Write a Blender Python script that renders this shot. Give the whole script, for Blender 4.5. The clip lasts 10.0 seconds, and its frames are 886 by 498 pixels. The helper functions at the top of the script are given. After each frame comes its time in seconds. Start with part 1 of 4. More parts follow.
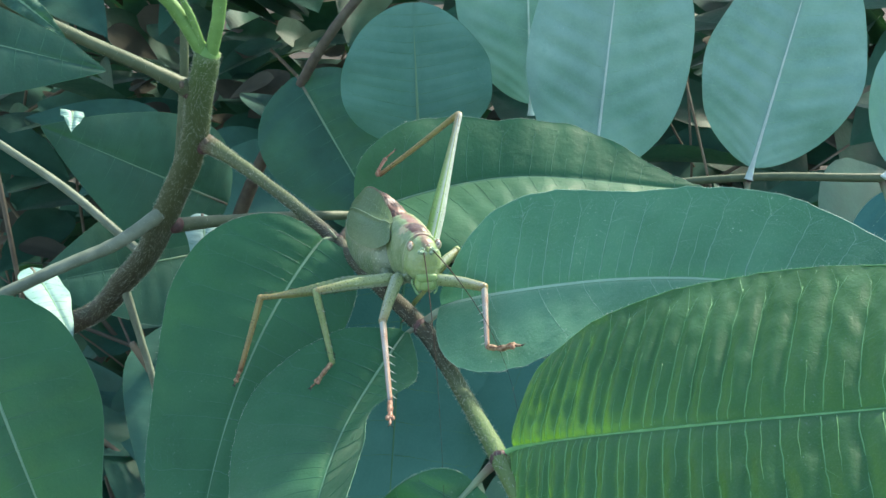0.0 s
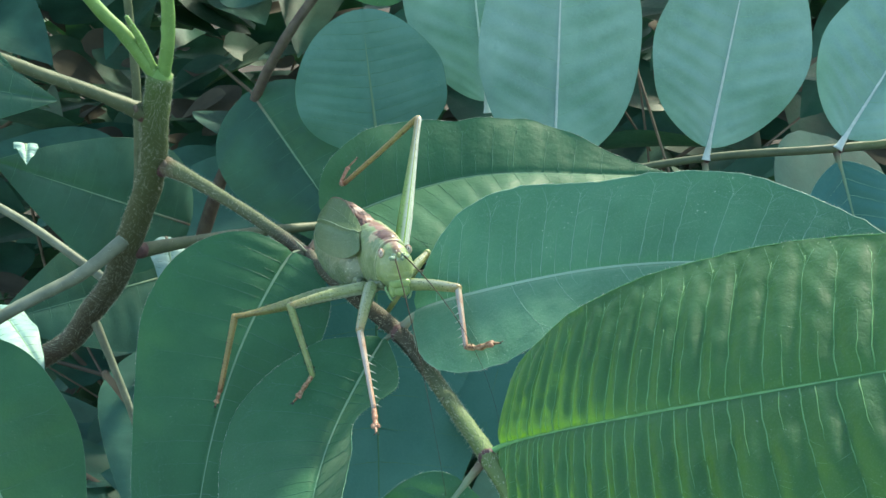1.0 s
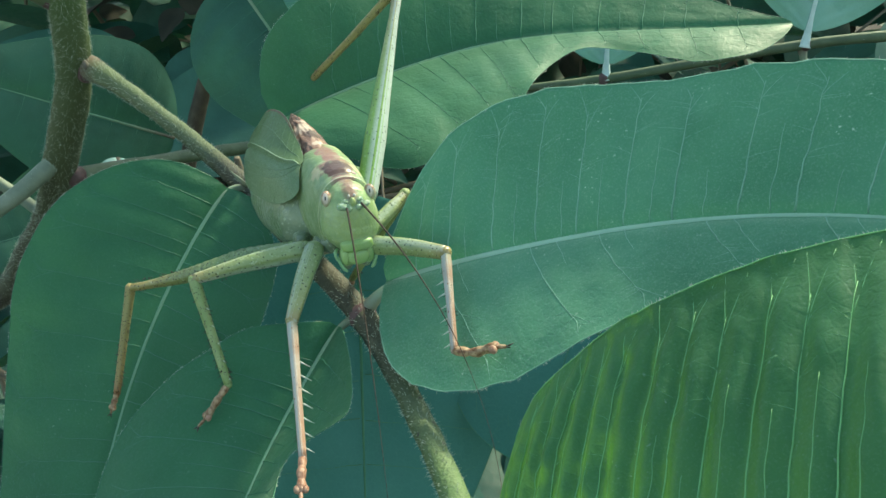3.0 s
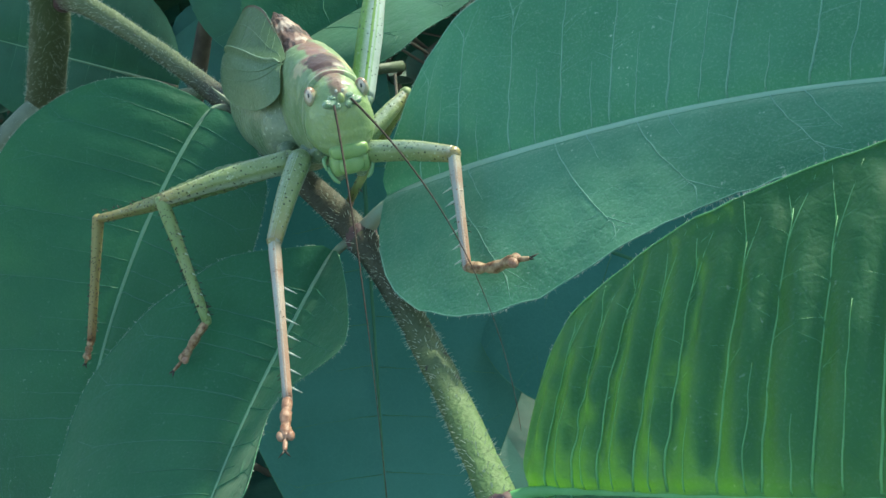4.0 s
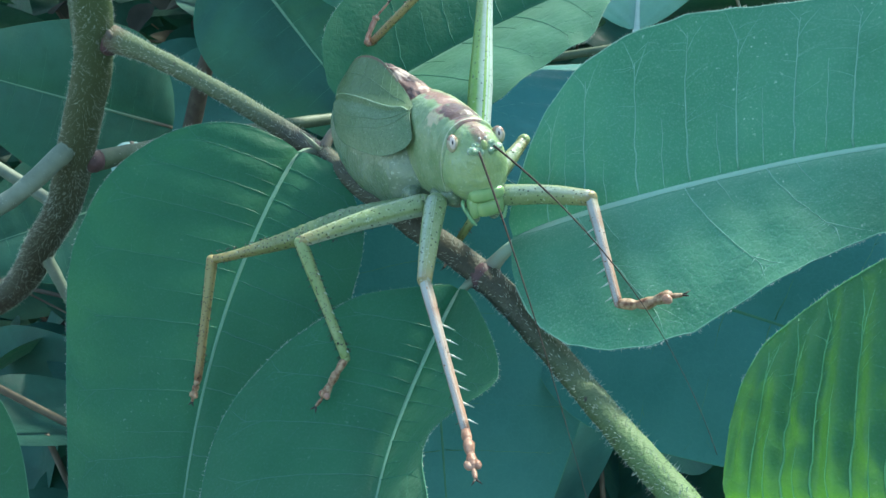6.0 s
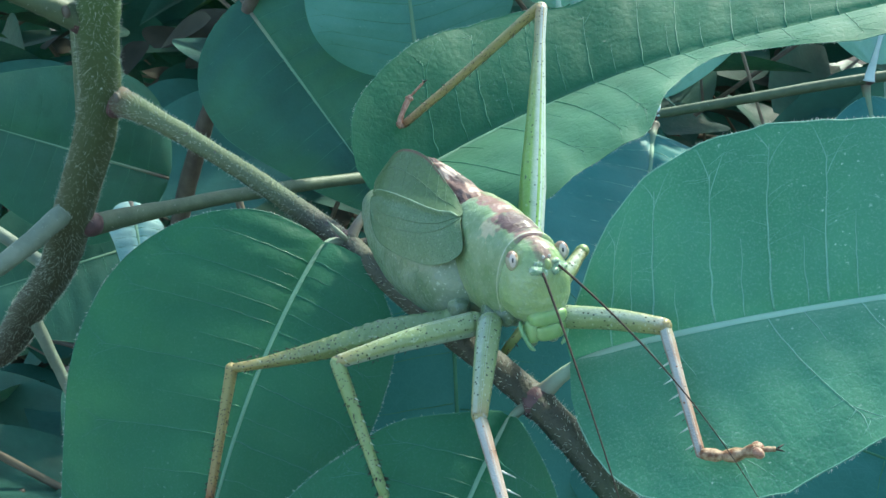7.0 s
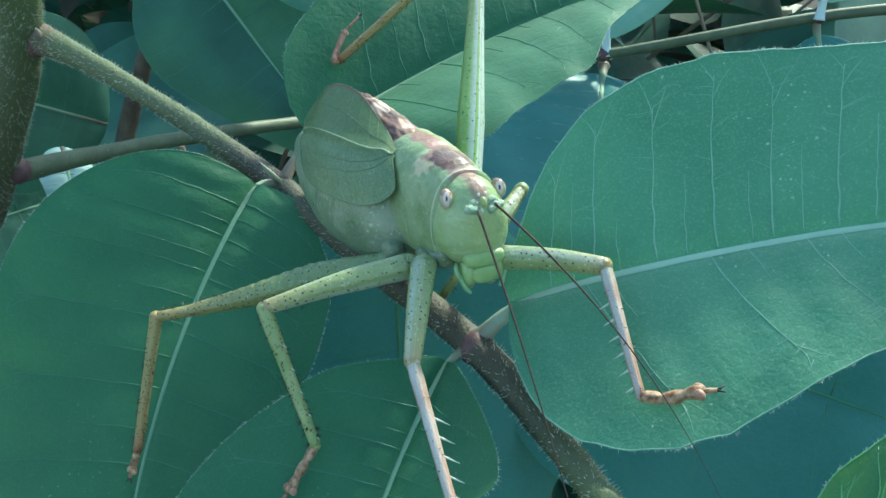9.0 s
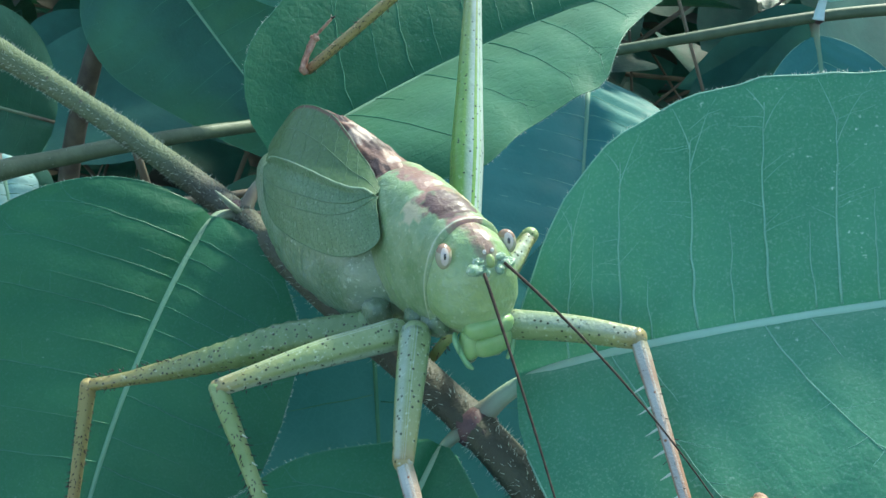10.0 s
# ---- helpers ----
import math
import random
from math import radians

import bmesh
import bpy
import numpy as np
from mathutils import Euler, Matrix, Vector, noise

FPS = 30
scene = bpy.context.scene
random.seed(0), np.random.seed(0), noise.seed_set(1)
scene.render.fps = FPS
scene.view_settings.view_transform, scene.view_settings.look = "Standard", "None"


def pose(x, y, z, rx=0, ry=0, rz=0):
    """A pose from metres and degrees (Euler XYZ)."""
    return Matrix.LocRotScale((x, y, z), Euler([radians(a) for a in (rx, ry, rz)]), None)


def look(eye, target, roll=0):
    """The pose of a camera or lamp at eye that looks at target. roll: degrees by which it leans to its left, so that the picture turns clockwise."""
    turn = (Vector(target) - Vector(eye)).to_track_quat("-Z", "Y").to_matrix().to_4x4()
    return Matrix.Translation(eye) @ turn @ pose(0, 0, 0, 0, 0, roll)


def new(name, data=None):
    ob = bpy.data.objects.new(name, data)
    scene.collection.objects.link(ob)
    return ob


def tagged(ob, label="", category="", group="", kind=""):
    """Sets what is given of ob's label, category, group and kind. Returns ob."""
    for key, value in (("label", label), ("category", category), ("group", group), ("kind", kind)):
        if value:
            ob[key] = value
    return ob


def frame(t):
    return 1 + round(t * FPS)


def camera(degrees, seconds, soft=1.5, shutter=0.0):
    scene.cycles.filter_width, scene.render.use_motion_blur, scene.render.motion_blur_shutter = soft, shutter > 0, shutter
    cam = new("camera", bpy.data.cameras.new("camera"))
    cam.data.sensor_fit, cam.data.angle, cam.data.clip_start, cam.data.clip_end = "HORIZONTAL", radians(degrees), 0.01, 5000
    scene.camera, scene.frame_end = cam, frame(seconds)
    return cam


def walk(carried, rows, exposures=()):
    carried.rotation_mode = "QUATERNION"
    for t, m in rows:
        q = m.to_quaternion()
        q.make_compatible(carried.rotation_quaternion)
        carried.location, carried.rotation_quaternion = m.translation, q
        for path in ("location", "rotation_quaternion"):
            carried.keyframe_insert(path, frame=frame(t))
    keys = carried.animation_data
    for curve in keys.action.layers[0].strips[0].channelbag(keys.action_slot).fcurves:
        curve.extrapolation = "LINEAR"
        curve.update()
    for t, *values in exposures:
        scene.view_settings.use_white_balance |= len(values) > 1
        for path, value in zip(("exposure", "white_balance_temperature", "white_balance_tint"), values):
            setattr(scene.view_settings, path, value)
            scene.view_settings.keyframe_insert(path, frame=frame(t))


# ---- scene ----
# ---------- camera ----------
cam = camera(50, 10.0)
PATH = [
    (0, (0.01474, -0.13648, 0.67150), (0.00657, -0.04469, 0.63267), 4.16),
    (0.5, (0.02009, -0.13553, 0.66992), (0.01575, -0.04341, 0.63126), 3.34),
    (1, (0.01377, -0.13700, 0.67209), (0.00933, -0.04486, 0.63347), 0.47),
    (1.5, (0.02312, -0.13388, 0.67012), (0.01850, -0.04206, 0.63078), 2.70),
    (2, (0.01562, -0.10746, 0.67559), (0.01246, -0.01813, 0.63076), 1.15),
    (2.5, (0.02503, -0.09504, 0.65859), (0.01595, -0.00708, 0.61190), -1.87),
    (2.7, (0.02193, -0.09122, 0.65603), (0.01157, -0.00344, 0.60926), -1.52),
    (3.8, (0.01711, -0.07476, 0.64825), (0.00633, 0.00981, 0.59598), -4.12),
    (4, (0.01909, -0.07447, 0.64329), (0.00602, 0.01041, 0.59206), -4.94),
    (4.5, (0.02337, -0.07565, 0.63661), (0.00312, 0.01116, 0.59129), -7.04),
    (5, (0.01511, -0.07663, 0.64657), (0.00047, 0.01236, 0.60337), -5.52),
    (5.5, (0.00017, -0.07960, 0.64999), (-0.00928, 0.00845, 0.60353), -2.12),
    (5.7, (0.00194, -0.08026, 0.64665), (-0.00507, 0.00659, 0.59757), -3.11),
    (6.8, (-0.00413, -0.07160, 0.64814), (-0.00696, 0.01831, 0.60445), -1.08),
    (7, (-0.00528, -0.06900, 0.64916), (-0.00894, 0.02034, 0.60438), -0.38),
    (7.5, (-0.00492, -0.06987, 0.64806), (-0.00492, 0.01842, 0.60111), 0.00),
    (8, (-0.00073, -0.06967, 0.64924), (-0.00101, 0.01865, 0.60235), -0.55),
    (8.5, (-0.00161, -0.06782, 0.64788), (-0.00193, 0.01973, 0.59956), -0.14),
    (9, (-0.00338, -0.06590, 0.64673), (-0.00249, 0.02096, 0.59718), 0.39),
    (9.5, (-0.00290, -0.06142, 0.64408), (0.00086, 0.02520, 0.59426), 0.78),
    (10, (-0.00528, -0.05136, 0.64426), (-0.00068, 0.03476, 0.59364), 1.73),
]
EXPOSURES = ((0, 1.32, 7300, 4), (2.5, 1.2, 8100, -8), (4.0, 1.02, 7100, -9), (5.0, 1.24, 6350, -7), (7, 1.35, 6400, -5), (10, 1.22, 6450, -6))
walk(cam, [(t, look(eye, target, roll)) for t, eye, target, roll in PATH], EXPOSURES)

# ---------- world, sun, exposure ----------
world = bpy.data.worlds.new("sky")
scene.world = world
world.use_nodes = True
sky = world.node_tree.nodes.new("ShaderNodeTexSky")
sky.sky_type, sky.sun_disc = "NISHITA", False
SUN_EL, SUN_AZ = radians(41), radians(33)
sky.sun_elevation, sky.sun_rotation = SUN_EL, SUN_AZ
world.node_tree.links.new(sky.outputs[0], world.node_tree.nodes["Background"].inputs[0])
world.node_tree.nodes["Background"].inputs[1].default_value = 0.18
sun_data = bpy.data.lights.new("sun", "SUN")
sun_data.energy, sun_data.angle, sun_data.color = 3.4, radians(5), (1.0, 0.95, 0.85)
sun = new("sun", sun_data)
SUN_DIR = Vector((math.sin(SUN_AZ) * math.cos(SUN_EL), math.cos(SUN_AZ) * math.cos(SUN_EL), math.sin(SUN_EL)))
sun.matrix_world = look(SUN_DIR * 3, (0, 0, 0))


# ---------- materials ----------
def shader(name):
    m = bpy.data.materials.new(name)
    m.use_nodes = True
    return m, m.node_tree.nodes, m.node_tree.links


def mix_colour(nodes, links, fac, a, b, mode="MIX"):
    n = nodes.new("ShaderNodeMix")
    n.data_type, n.blend_type = "RGBA", mode
    for socket, value in ((n.inputs[0], fac), (n.inputs[6], a), (n.inputs[7], b)):
        if hasattr(value, "links"):
            links.new(value, socket)
        elif isinstance(value, (int, float)):
            socket.default_value = value
        else:
            socket.default_value = (*value, 1)
    return n.outputs[2]


def ramp(nodes, links, source, low, high):
    n = nodes.new("ShaderNodeMapRange")
    n.inputs[1].default_value, n.inputs[2].default_value = low, high
    links.new(source, n.inputs[0])
    return n.outputs[0]


def noise_of(nodes, links, scale, detail=3.0, rough=0.55, coord=None, stretch=None):
    n = nodes.new("ShaderNodeTexNoise")
    n.inputs["Scale"].default_value, n.inputs["Detail"].default_value, n.inputs["Roughness"].default_value = scale, detail, rough
    if coord is None:
        coord = nodes.new("ShaderNodeTexCoord").outputs["Object"]
    if stretch:
        mp = nodes.new("ShaderNodeMapping")
        mp.inputs["Scale"].default_value = stretch
        links.new(coord, mp.inputs[0])
        coord = mp.outputs[0]
    links.new(coord, n.inputs["Vector"])
    return n.outputs["Fac"]


def bump_of(nodes, links, height, strength, distance, before=None):
    n = nodes.new("ShaderNodeBump")
    n.inputs["Strength"].default_value, n.inputs["Distance"].default_value = strength, distance
    links.new(height, n.inputs["Height"])
    if before is not None:
        links.new(before, n.inputs["Normal"])
    return n.outputs[0]


def leaf_material(name, dark, light, glow, through_part=0.30, rough=0.55, fine=1.0, sheen=0.22, downy=1.0, gloss=0.35):
    """A leaf blade: waxy skin over green flesh that lets some light through, with a net of fine veins and specks of dust."""
    m, nodes, links = shader(name)
    p, out = nodes["Principled BSDF"], nodes["Material Output"]
    big, mid = noise_of(nodes, links, 60, 3), noise_of(nodes, links, 420, 4)
    col = mix_colour(nodes, links, ramp(nodes, links, big, 0.35, 0.68), dark, light)
    cells = nodes.new("ShaderNodeTexVoronoi")
    cells.feature = "DISTANCE_TO_EDGE"
    cells.inputs["Scale"].default_value = 900
    warp = nodes.new("ShaderNodeTexCoord")
    links.new(warp.outputs["Object"], cells.inputs["Vector"])
    net = ramp(nodes, links, cells.outputs["Distance"], 0.10, 0.0)
    pale = tuple(min(1, 1.35 * c + 0.015) for c in light)
    soft_net = nodes.new("ShaderNodeMath")
    soft_net.operation = "MULTIPLY"
    soft_net.inputs[1].default_value = 0.10 * fine
    links.new(net, soft_net.inputs[0])
    col = mix_colour(nodes, links, soft_net.outputs[0], col, pale)
    col = mix_colour(nodes, links, ramp(nodes, links, mid, 0.3, 0.8), col, mix_colour(nodes, links, 0.35, col, light))
    down = noise_of(nodes, links, 5200, 2, 0.7)
    col = mix_colour(nodes, links, ramp(nodes, links, down, 0.52, 0.80), col, mix_colour(nodes, links, 0.45 * downy, col, (0.30, 0.46, 0.36)))
    blotch = noise_of(nodes, links, 170, 5, 0.65)
    col = mix_colour(nodes, links, ramp(nodes, links, blotch, 0.42, 0.30), col, mix_colour(nodes, links, 0.35, col, dark))
    dust = noise_of(nodes, links, 2300, 2)
    dust_patch = noise_of(nodes, links, 130, 2)
    d1, d2 = ramp(nodes, links, dust, 0.67, 0.74), ramp(nodes, links, dust_patch, 0.54, 0.66)
    both = nodes.new("ShaderNodeMath")
    both.operation = "MULTIPLY"
    links.new(d1, both.inputs[0])
    links.new(d2, both.inputs[1])
    col = mix_colour(nodes, links, both.outputs[0], col, mix_colour(nodes, links, min(1.0, downy), col, (0.46, 0.60, 0.50)))
    links.new(col, p.inputs["Base Color"])
    p.inputs["Roughness"].default_value = rough
    links.new(ramp(nodes, links, mid, rough - 1.05, rough + 1.05), p.inputs["Roughness"])
    p.inputs["Specular IOR Level"].default_value = gloss
    p.inputs["Sheen Weight"].default_value = sheen
    p.inputs["Sheen Roughness"].default_value = 0.45
    p.inputs["Sheen Tint"].default_value = (0.84, 1.0, 0.88, 1)
    b = bump_of(nodes, links, net, 0.10 * fine, -0.00008)
    b = bump_of(nodes, links, mid, 0.30, 0.0003, b)
    b = bump_of(nodes, links, noise_of(nodes, links, 1700, 3), 0.35, 0.00012, b)
    links.new(b, p.inputs["Normal"])
    t = nodes.new("ShaderNodeBsdfTranslucent")
    glow_col = mix_colour(nodes, links, soft_net.outputs[0], glow, tuple(0.6 * c for c in glow))
    links.new(glow_col, t.inputs[0])
    links.new(b, t.inputs["Normal"])
    mixer = nodes.new("ShaderNodeMixShader")
    mixer.inputs[0].default_value = through_part
    links.new(p.outputs[0], mixer.inputs[1])
    links.new(t.outputs[0], mixer.inputs[2])
    links.new(mixer.outputs[0], out.inputs[0])
    return m


def skin_material(name, a, b, scale=300, rough=0.45, bump=0.25, dots=None, dot_scale=900, dot_size=0.18, tint=False, ramp_stops=(), round_stops=(), spec=0.4, sub=0.0, grain=0.0, cells=None):
    """A general skin: two tones by noise, dark dots, a tint painted per vertex, or tones along the length (UV x)."""
    m, nodes, links = shader(name)
    p = nodes["Principled BSDF"]
    n1 = noise_of(nodes, links, scale, 4)
    n2 = noise_of(nodes, links, scale * 5, 3)
    col = mix_colour(nodes, links, ramp(nodes, links, n1, 0.35, 0.68), a, b)
    if ramp_stops:
        uv = nodes.new("ShaderNodeUVMap")
        sep = nodes.new("ShaderNodeSeparateXYZ")
        links.new(uv.outputs[0], sep.inputs[0])
        cr = nodes.new("ShaderNodeValToRGB")
        e = cr.color_ramp.elements
        while len(e) < len(ramp_stops):
            e.new(0.5)
        for el, (pos, c) in zip(e, ramp_stops):
            el.position, el.color = pos, (*c, 1)
        links.new(sep.outputs[0], cr.inputs[0])
        col = mix_colour(nodes, links, ramp(nodes, links, n1, 0.2, 0.9), cr.outputs[0], mix_colour(nodes, links, 0.25, cr.outputs[0], b))
    if round_stops:
        uv2 = nodes.new("ShaderNodeUVMap")
        sep2 = nodes.new("ShaderNodeSeparateXYZ")
        links.new(uv2.outputs[0], sep2.inputs[0])
        cr2 = nodes.new("ShaderNodeValToRGB")
        e2 = cr2.color_ramp.elements
        while len(e2) < len(round_stops):
            e2.new(0.5)
        for el, (pos, k) in zip(e2, round_stops):
            el.position, el.color = pos, (k, k, k, 1)
        links.new(sep2.outputs[1], cr2.inputs[0])
        col = mix_colour(nodes, links, cr2.outputs[0], col, (0.44, 0.51, 0.50))
    if grain:
        links.new(ramp(nodes, links, noise_of(nodes, links, 2600, 2, 0.6), 0.80, -0.60), p.inputs["Coat Weight"])
        p.inputs["Coat Roughness"].default_value = 0.18
        g1, g2 = noise_of(nodes, links, 3300, 2, 0.6), noise_of(nodes, links, 900, 4, 0.6)
        col = mix_colour(nodes, links, ramp(nodes, links, g2, 0.35, 0.7), mix_colour(nodes, links, 0.22, col, (0.08, 0.15, 0.05)), col)
        col = mix_colour(nodes, links, ramp(nodes, links, g1, 0.60, 0.74), col, mix_colour(nodes, links, 0.55 * grain, col, (0.55, 0.62, 0.48)))
    if tint:
        at = nodes.new("ShaderNodeAttribute")
        at.attribute_name = "tint"
        jitter = nodes.new("ShaderNodeMath")
        jitter.operation = "ADD"
        links.new(at.outputs["Alpha"], jitter.inputs[0])
        links.new(ramp(nodes, links, n2, 0.9, 0.1), jitter.inputs[1])
        links.new(mix_colour(nodes, links, ramp(nodes, links, jitter.outputs[0], 0.42, 1.18), col, at.outputs["Color"]), p.inputs["Base Color"])
        col = p.inputs["Base Color"].links[0].from_socket
    if cells:
        v3 = nodes.new("ShaderNodeTexVoronoi")
        v3.inputs["Scale"].default_value = cells[0]
        links.new(nodes.new("ShaderNodeTexCoord").outputs["Object"], v3.inputs["Vector"])
        col = mix_colour(nodes, links, ramp(nodes, links, v3.outputs["Distance"], 0.42, 0.15), col, mix_colour(nodes, links, 0.6, col, cells[1]))
    if dots:
        v = nodes.new("ShaderNodeTexVoronoi")
        v.inputs["Scale"].default_value = dot_scale
        tc = nodes.new("ShaderNodeTexCoord")
        links.new(tc.outputs["Object"], v.inputs["Vector"])
        col = mix_colour(nodes, links, ramp(nodes, links, v.outputs["Distance"], dot_size, dot_size * 0.55), col, dots)
    links.new(col, p.inputs["Base Color"])
    p.inputs["Roughness"].default_value = rough
    p.inputs["Specular IOR Level"].default_value = spec
    if sub:
        p.inputs["Subsurface Weight"].default_value = sub
        p.inputs["Subsurface Radius"].default_value = (1.0, 1.0, 0.4)
        p.inputs["Subsurface Scale"].default_value = 0.0012
    bb = bump_of(nodes, links, n2, bump, 0.00022)
    links.new(bb, p.inputs["Normal"])
    return m


LEAF = leaf_material("leaf_upper", (0.016, 0.102, 0.047), (0.034, 0.154, 0.072), (0.05, 0.25, 0.03), 0.18, sheen=0.15, downy=0.25)
# Lit copy of LEAF: sun's pale sheen on the down is in its colour
LEAF_LIT_DOWNY = leaf_material("leaf_lit_downy", (0.032, 0.164, 0.087), (0.069, 0.250, 0.142), (0.08, 0.30, 0.10), 0.12, sheen=0.75)
# Backlit copy of LEAF: sun from behind put into a stronger glow colour
LEAF_BACKLIT = leaf_material("leaf_lit_through", (0.015, 0.090, 0.036), (0.034, 0.140, 0.060), (0.20, 0.56, 0.010), 0.20, sheen=0.12, downy=0.3)
# Veins of that leaflet, coloured bright as if lit through
VEIN_BACKLIT = skin_material("leaf_vein_lit", (0.11, 0.32, 0.11), (0.16, 0.40, 0.16), 500, 0.5, 0.3)
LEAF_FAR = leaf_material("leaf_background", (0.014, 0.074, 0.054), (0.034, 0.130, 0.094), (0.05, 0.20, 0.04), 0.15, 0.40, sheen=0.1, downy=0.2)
# Sky's bluish sheen and sun patches are put into this pale base colour
LEAF_LIT_PALE = leaf_material("leaf_lit_pale", (0.115, 0.285, 0.255), (0.240, 0.460, 0.425), (0.05, 0.20, 0.09), 0.10, 0.30, downy=0.5, gloss=0.9)
# Between the leaf colours above and below: part of that sheen is in it
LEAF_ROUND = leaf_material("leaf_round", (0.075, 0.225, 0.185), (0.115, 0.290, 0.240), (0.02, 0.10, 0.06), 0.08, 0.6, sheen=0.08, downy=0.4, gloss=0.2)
# Blue of the reflected sky is put into this leaf's base colour
LEAF_SKY_TINT = leaf_material("leaf_sky_tint", (0.045, 0.170, 0.150), (0.070, 0.222, 0.200), (0.02, 0.10, 0.06), 0.08, 0.55, sheen=0.0, downy=0.1, gloss=0.12)
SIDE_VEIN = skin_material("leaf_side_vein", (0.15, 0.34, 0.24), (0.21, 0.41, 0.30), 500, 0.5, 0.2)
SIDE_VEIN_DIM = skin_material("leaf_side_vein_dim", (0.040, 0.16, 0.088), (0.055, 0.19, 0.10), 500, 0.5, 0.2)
VEIN = skin_material("leaf_vein", (0.13, 0.28, 0.17), (0.20, 0.36, 0.24), 500, 0.6, 0.3,
                     ramp_stops=((0.0, (0.085, 0.055, 0.045)), (0.06, (0.15, 0.12, 0.09)), (0.14, (0.20, 0.27, 0.17)), (0.3, (0.15, 0.30, 0.19)), (1.0, (0.12, 0.27, 0.16))))
VEIN_PALE = skin_material("leaf_vein_downy", (0.24, 0.42, 0.31), (0.34, 0.52, 0.41), 700, 0.7, 0.3,
                          ramp_stops=((0.0, (0.085, 0.055, 0.050)), (0.05, (0.16, 0.15, 0.11)), (0.12, (0.25, 0.34, 0.25)), (0.3, (0.28, 0.46, 0.35)), (1.0, (0.24, 0.43, 0.31))))
VEIN_FAR = skin_material("leaf_vein_pale", (0.48, 0.62, 0.60), (0.60, 0.72, 0.70), 500, 0.5, 0.2)
STEM_OLD = skin_material("stem_brown", (0.075, 0.060, 0.050), (0.13, 0.115, 0.085), 260, 0.65, 0.6, dots=(0.05, 0.035, 0.03), dot_scale=420, dot_size=0.12)
STEM_MAIN = skin_material("stem_main", (0.065, 0.058, 0.036), (0.094, 0.101, 0.050), 260, 0.6, 0.6,
                          ramp_stops=((0.0, (0.061, 0.043, 0.040)), (0.45, (0.054, 0.048, 0.035)), (0.7, (0.061, 0.072, 0.036)), (0.9, (0.065, 0.104, 0.040)), (1.0, (0.086, 0.158, 0.050))))
RACHIS = skin_material("rachis", (0.076, 0.085, 0.051), (0.119, 0.136, 0.073), 500, 0.6, 0.9, dots=(0.039, 0.034, 0.030), dot_scale=500, dot_size=0.16,
                       ramp_stops=((0.0, (0.119, 0.081, 0.064)), (0.06, (0.103, 0.140, 0.068)), (0.28, (0.073, 0.103, 0.051)), (0.33, (0.046, 0.046, 0.034)), (0.38, (0.073, 0.076, 0.051)), (0.52, (0.046, 0.044, 0.033)), (0.62, (0.060, 0.064, 0.039)), (0.76, (0.094, 0.161, 0.060)), (0.95, (0.128, 0.230, 0.068)), (1.0, (0.136, 0.103, 0.076))))
NODE = skin_material("node_joint", (0.062, 0.038, 0.038), (0.135, 0.075, 0.078), 400, 0.6, 0.4)
PETIOLE = skin_material("petiole_green", (0.070, 0.101, 0.055), (0.105, 0.140, 0.078), 300, 0.55, 0.4)
TWIG_PALE = skin_material("twig_pale", (0.14, 0.180, 0.130), (0.22, 0.265, 0.200), 220, 0.6, 0.4)
SHOOT = skin_material("young_shoot", (0.12, 0.26, 0.07), (0.17, 0.34, 0.10), 300, 0.5, 0.35)
HAIR = skin_material("plant_hair", (0.46, 0.50, 0.42), (0.58, 0.62, 0.53), 300, 0.6, 0.0)
SOIL = skin_material("soil", (0.020, 0.017, 0.013), (0.050, 0.042, 0.032), 9, 0.95, 1.0)
LITTER = skin_material("leaf_litter", (0.050, 0.054, 0.042), (0.105, 0.102, 0.078), 30, 0.9, 0.6)
STALK = skin_material("dry_stalk", (0.10, 0.085, 0.06), (0.19, 0.16, 0.115), 60, 0.8, 0.4)

G_BODY, G_PALE = (0.185, 0.280, 0.130), (0.265, 0.350, 0.200)
HEAD_M = skin_material("cricket_head", (0.255, 0.365, 0.165), (0.345, 0.445, 0.245), 520, 0.36, 0.4, grain=0.7, tint=True, sub=0.25)
THORAX_M = skin_material("cricket_thorax", G_BODY, G_PALE, 520, 0.42, 0.4, grain=0.7, tint=True, sub=0.2)
ABDOMEN_M = skin_material("cricket_abdomen", (0.150, 0.215, 0.130), (0.245, 0.305, 0.215), 420, 0.28, 0.9, grain=1.2, dots=(0.07, 0.09, 0.05), dot_scale=330, dot_size=0.10, sub=0.25)
WING_M = skin_material("cricket_wing", (0.105, 0.185, 0.085), (0.150, 0.230, 0.125), 420, 0.50, 0.25, grain=0.5, tint=True, cells=(5200, (0.035, 0.075, 0.035)))
WING_RIB = skin_material("wing_main_vein", (0.20, 0.30, 0.17), (0.29, 0.38, 0.25), 500, 0.45, 0.1)
WING_VEIN = skin_material("wing_vein", (0.100, 0.175, 0.082), (0.140, 0.215, 0.118), 500, 0.45, 0.1)
DORSAL_M = skin_material("cricket_dorsal_wing", (0.17, 0.095, 0.075), (0.29, 0.185, 0.145), 1100, 0.48, 0.30, tint=True)
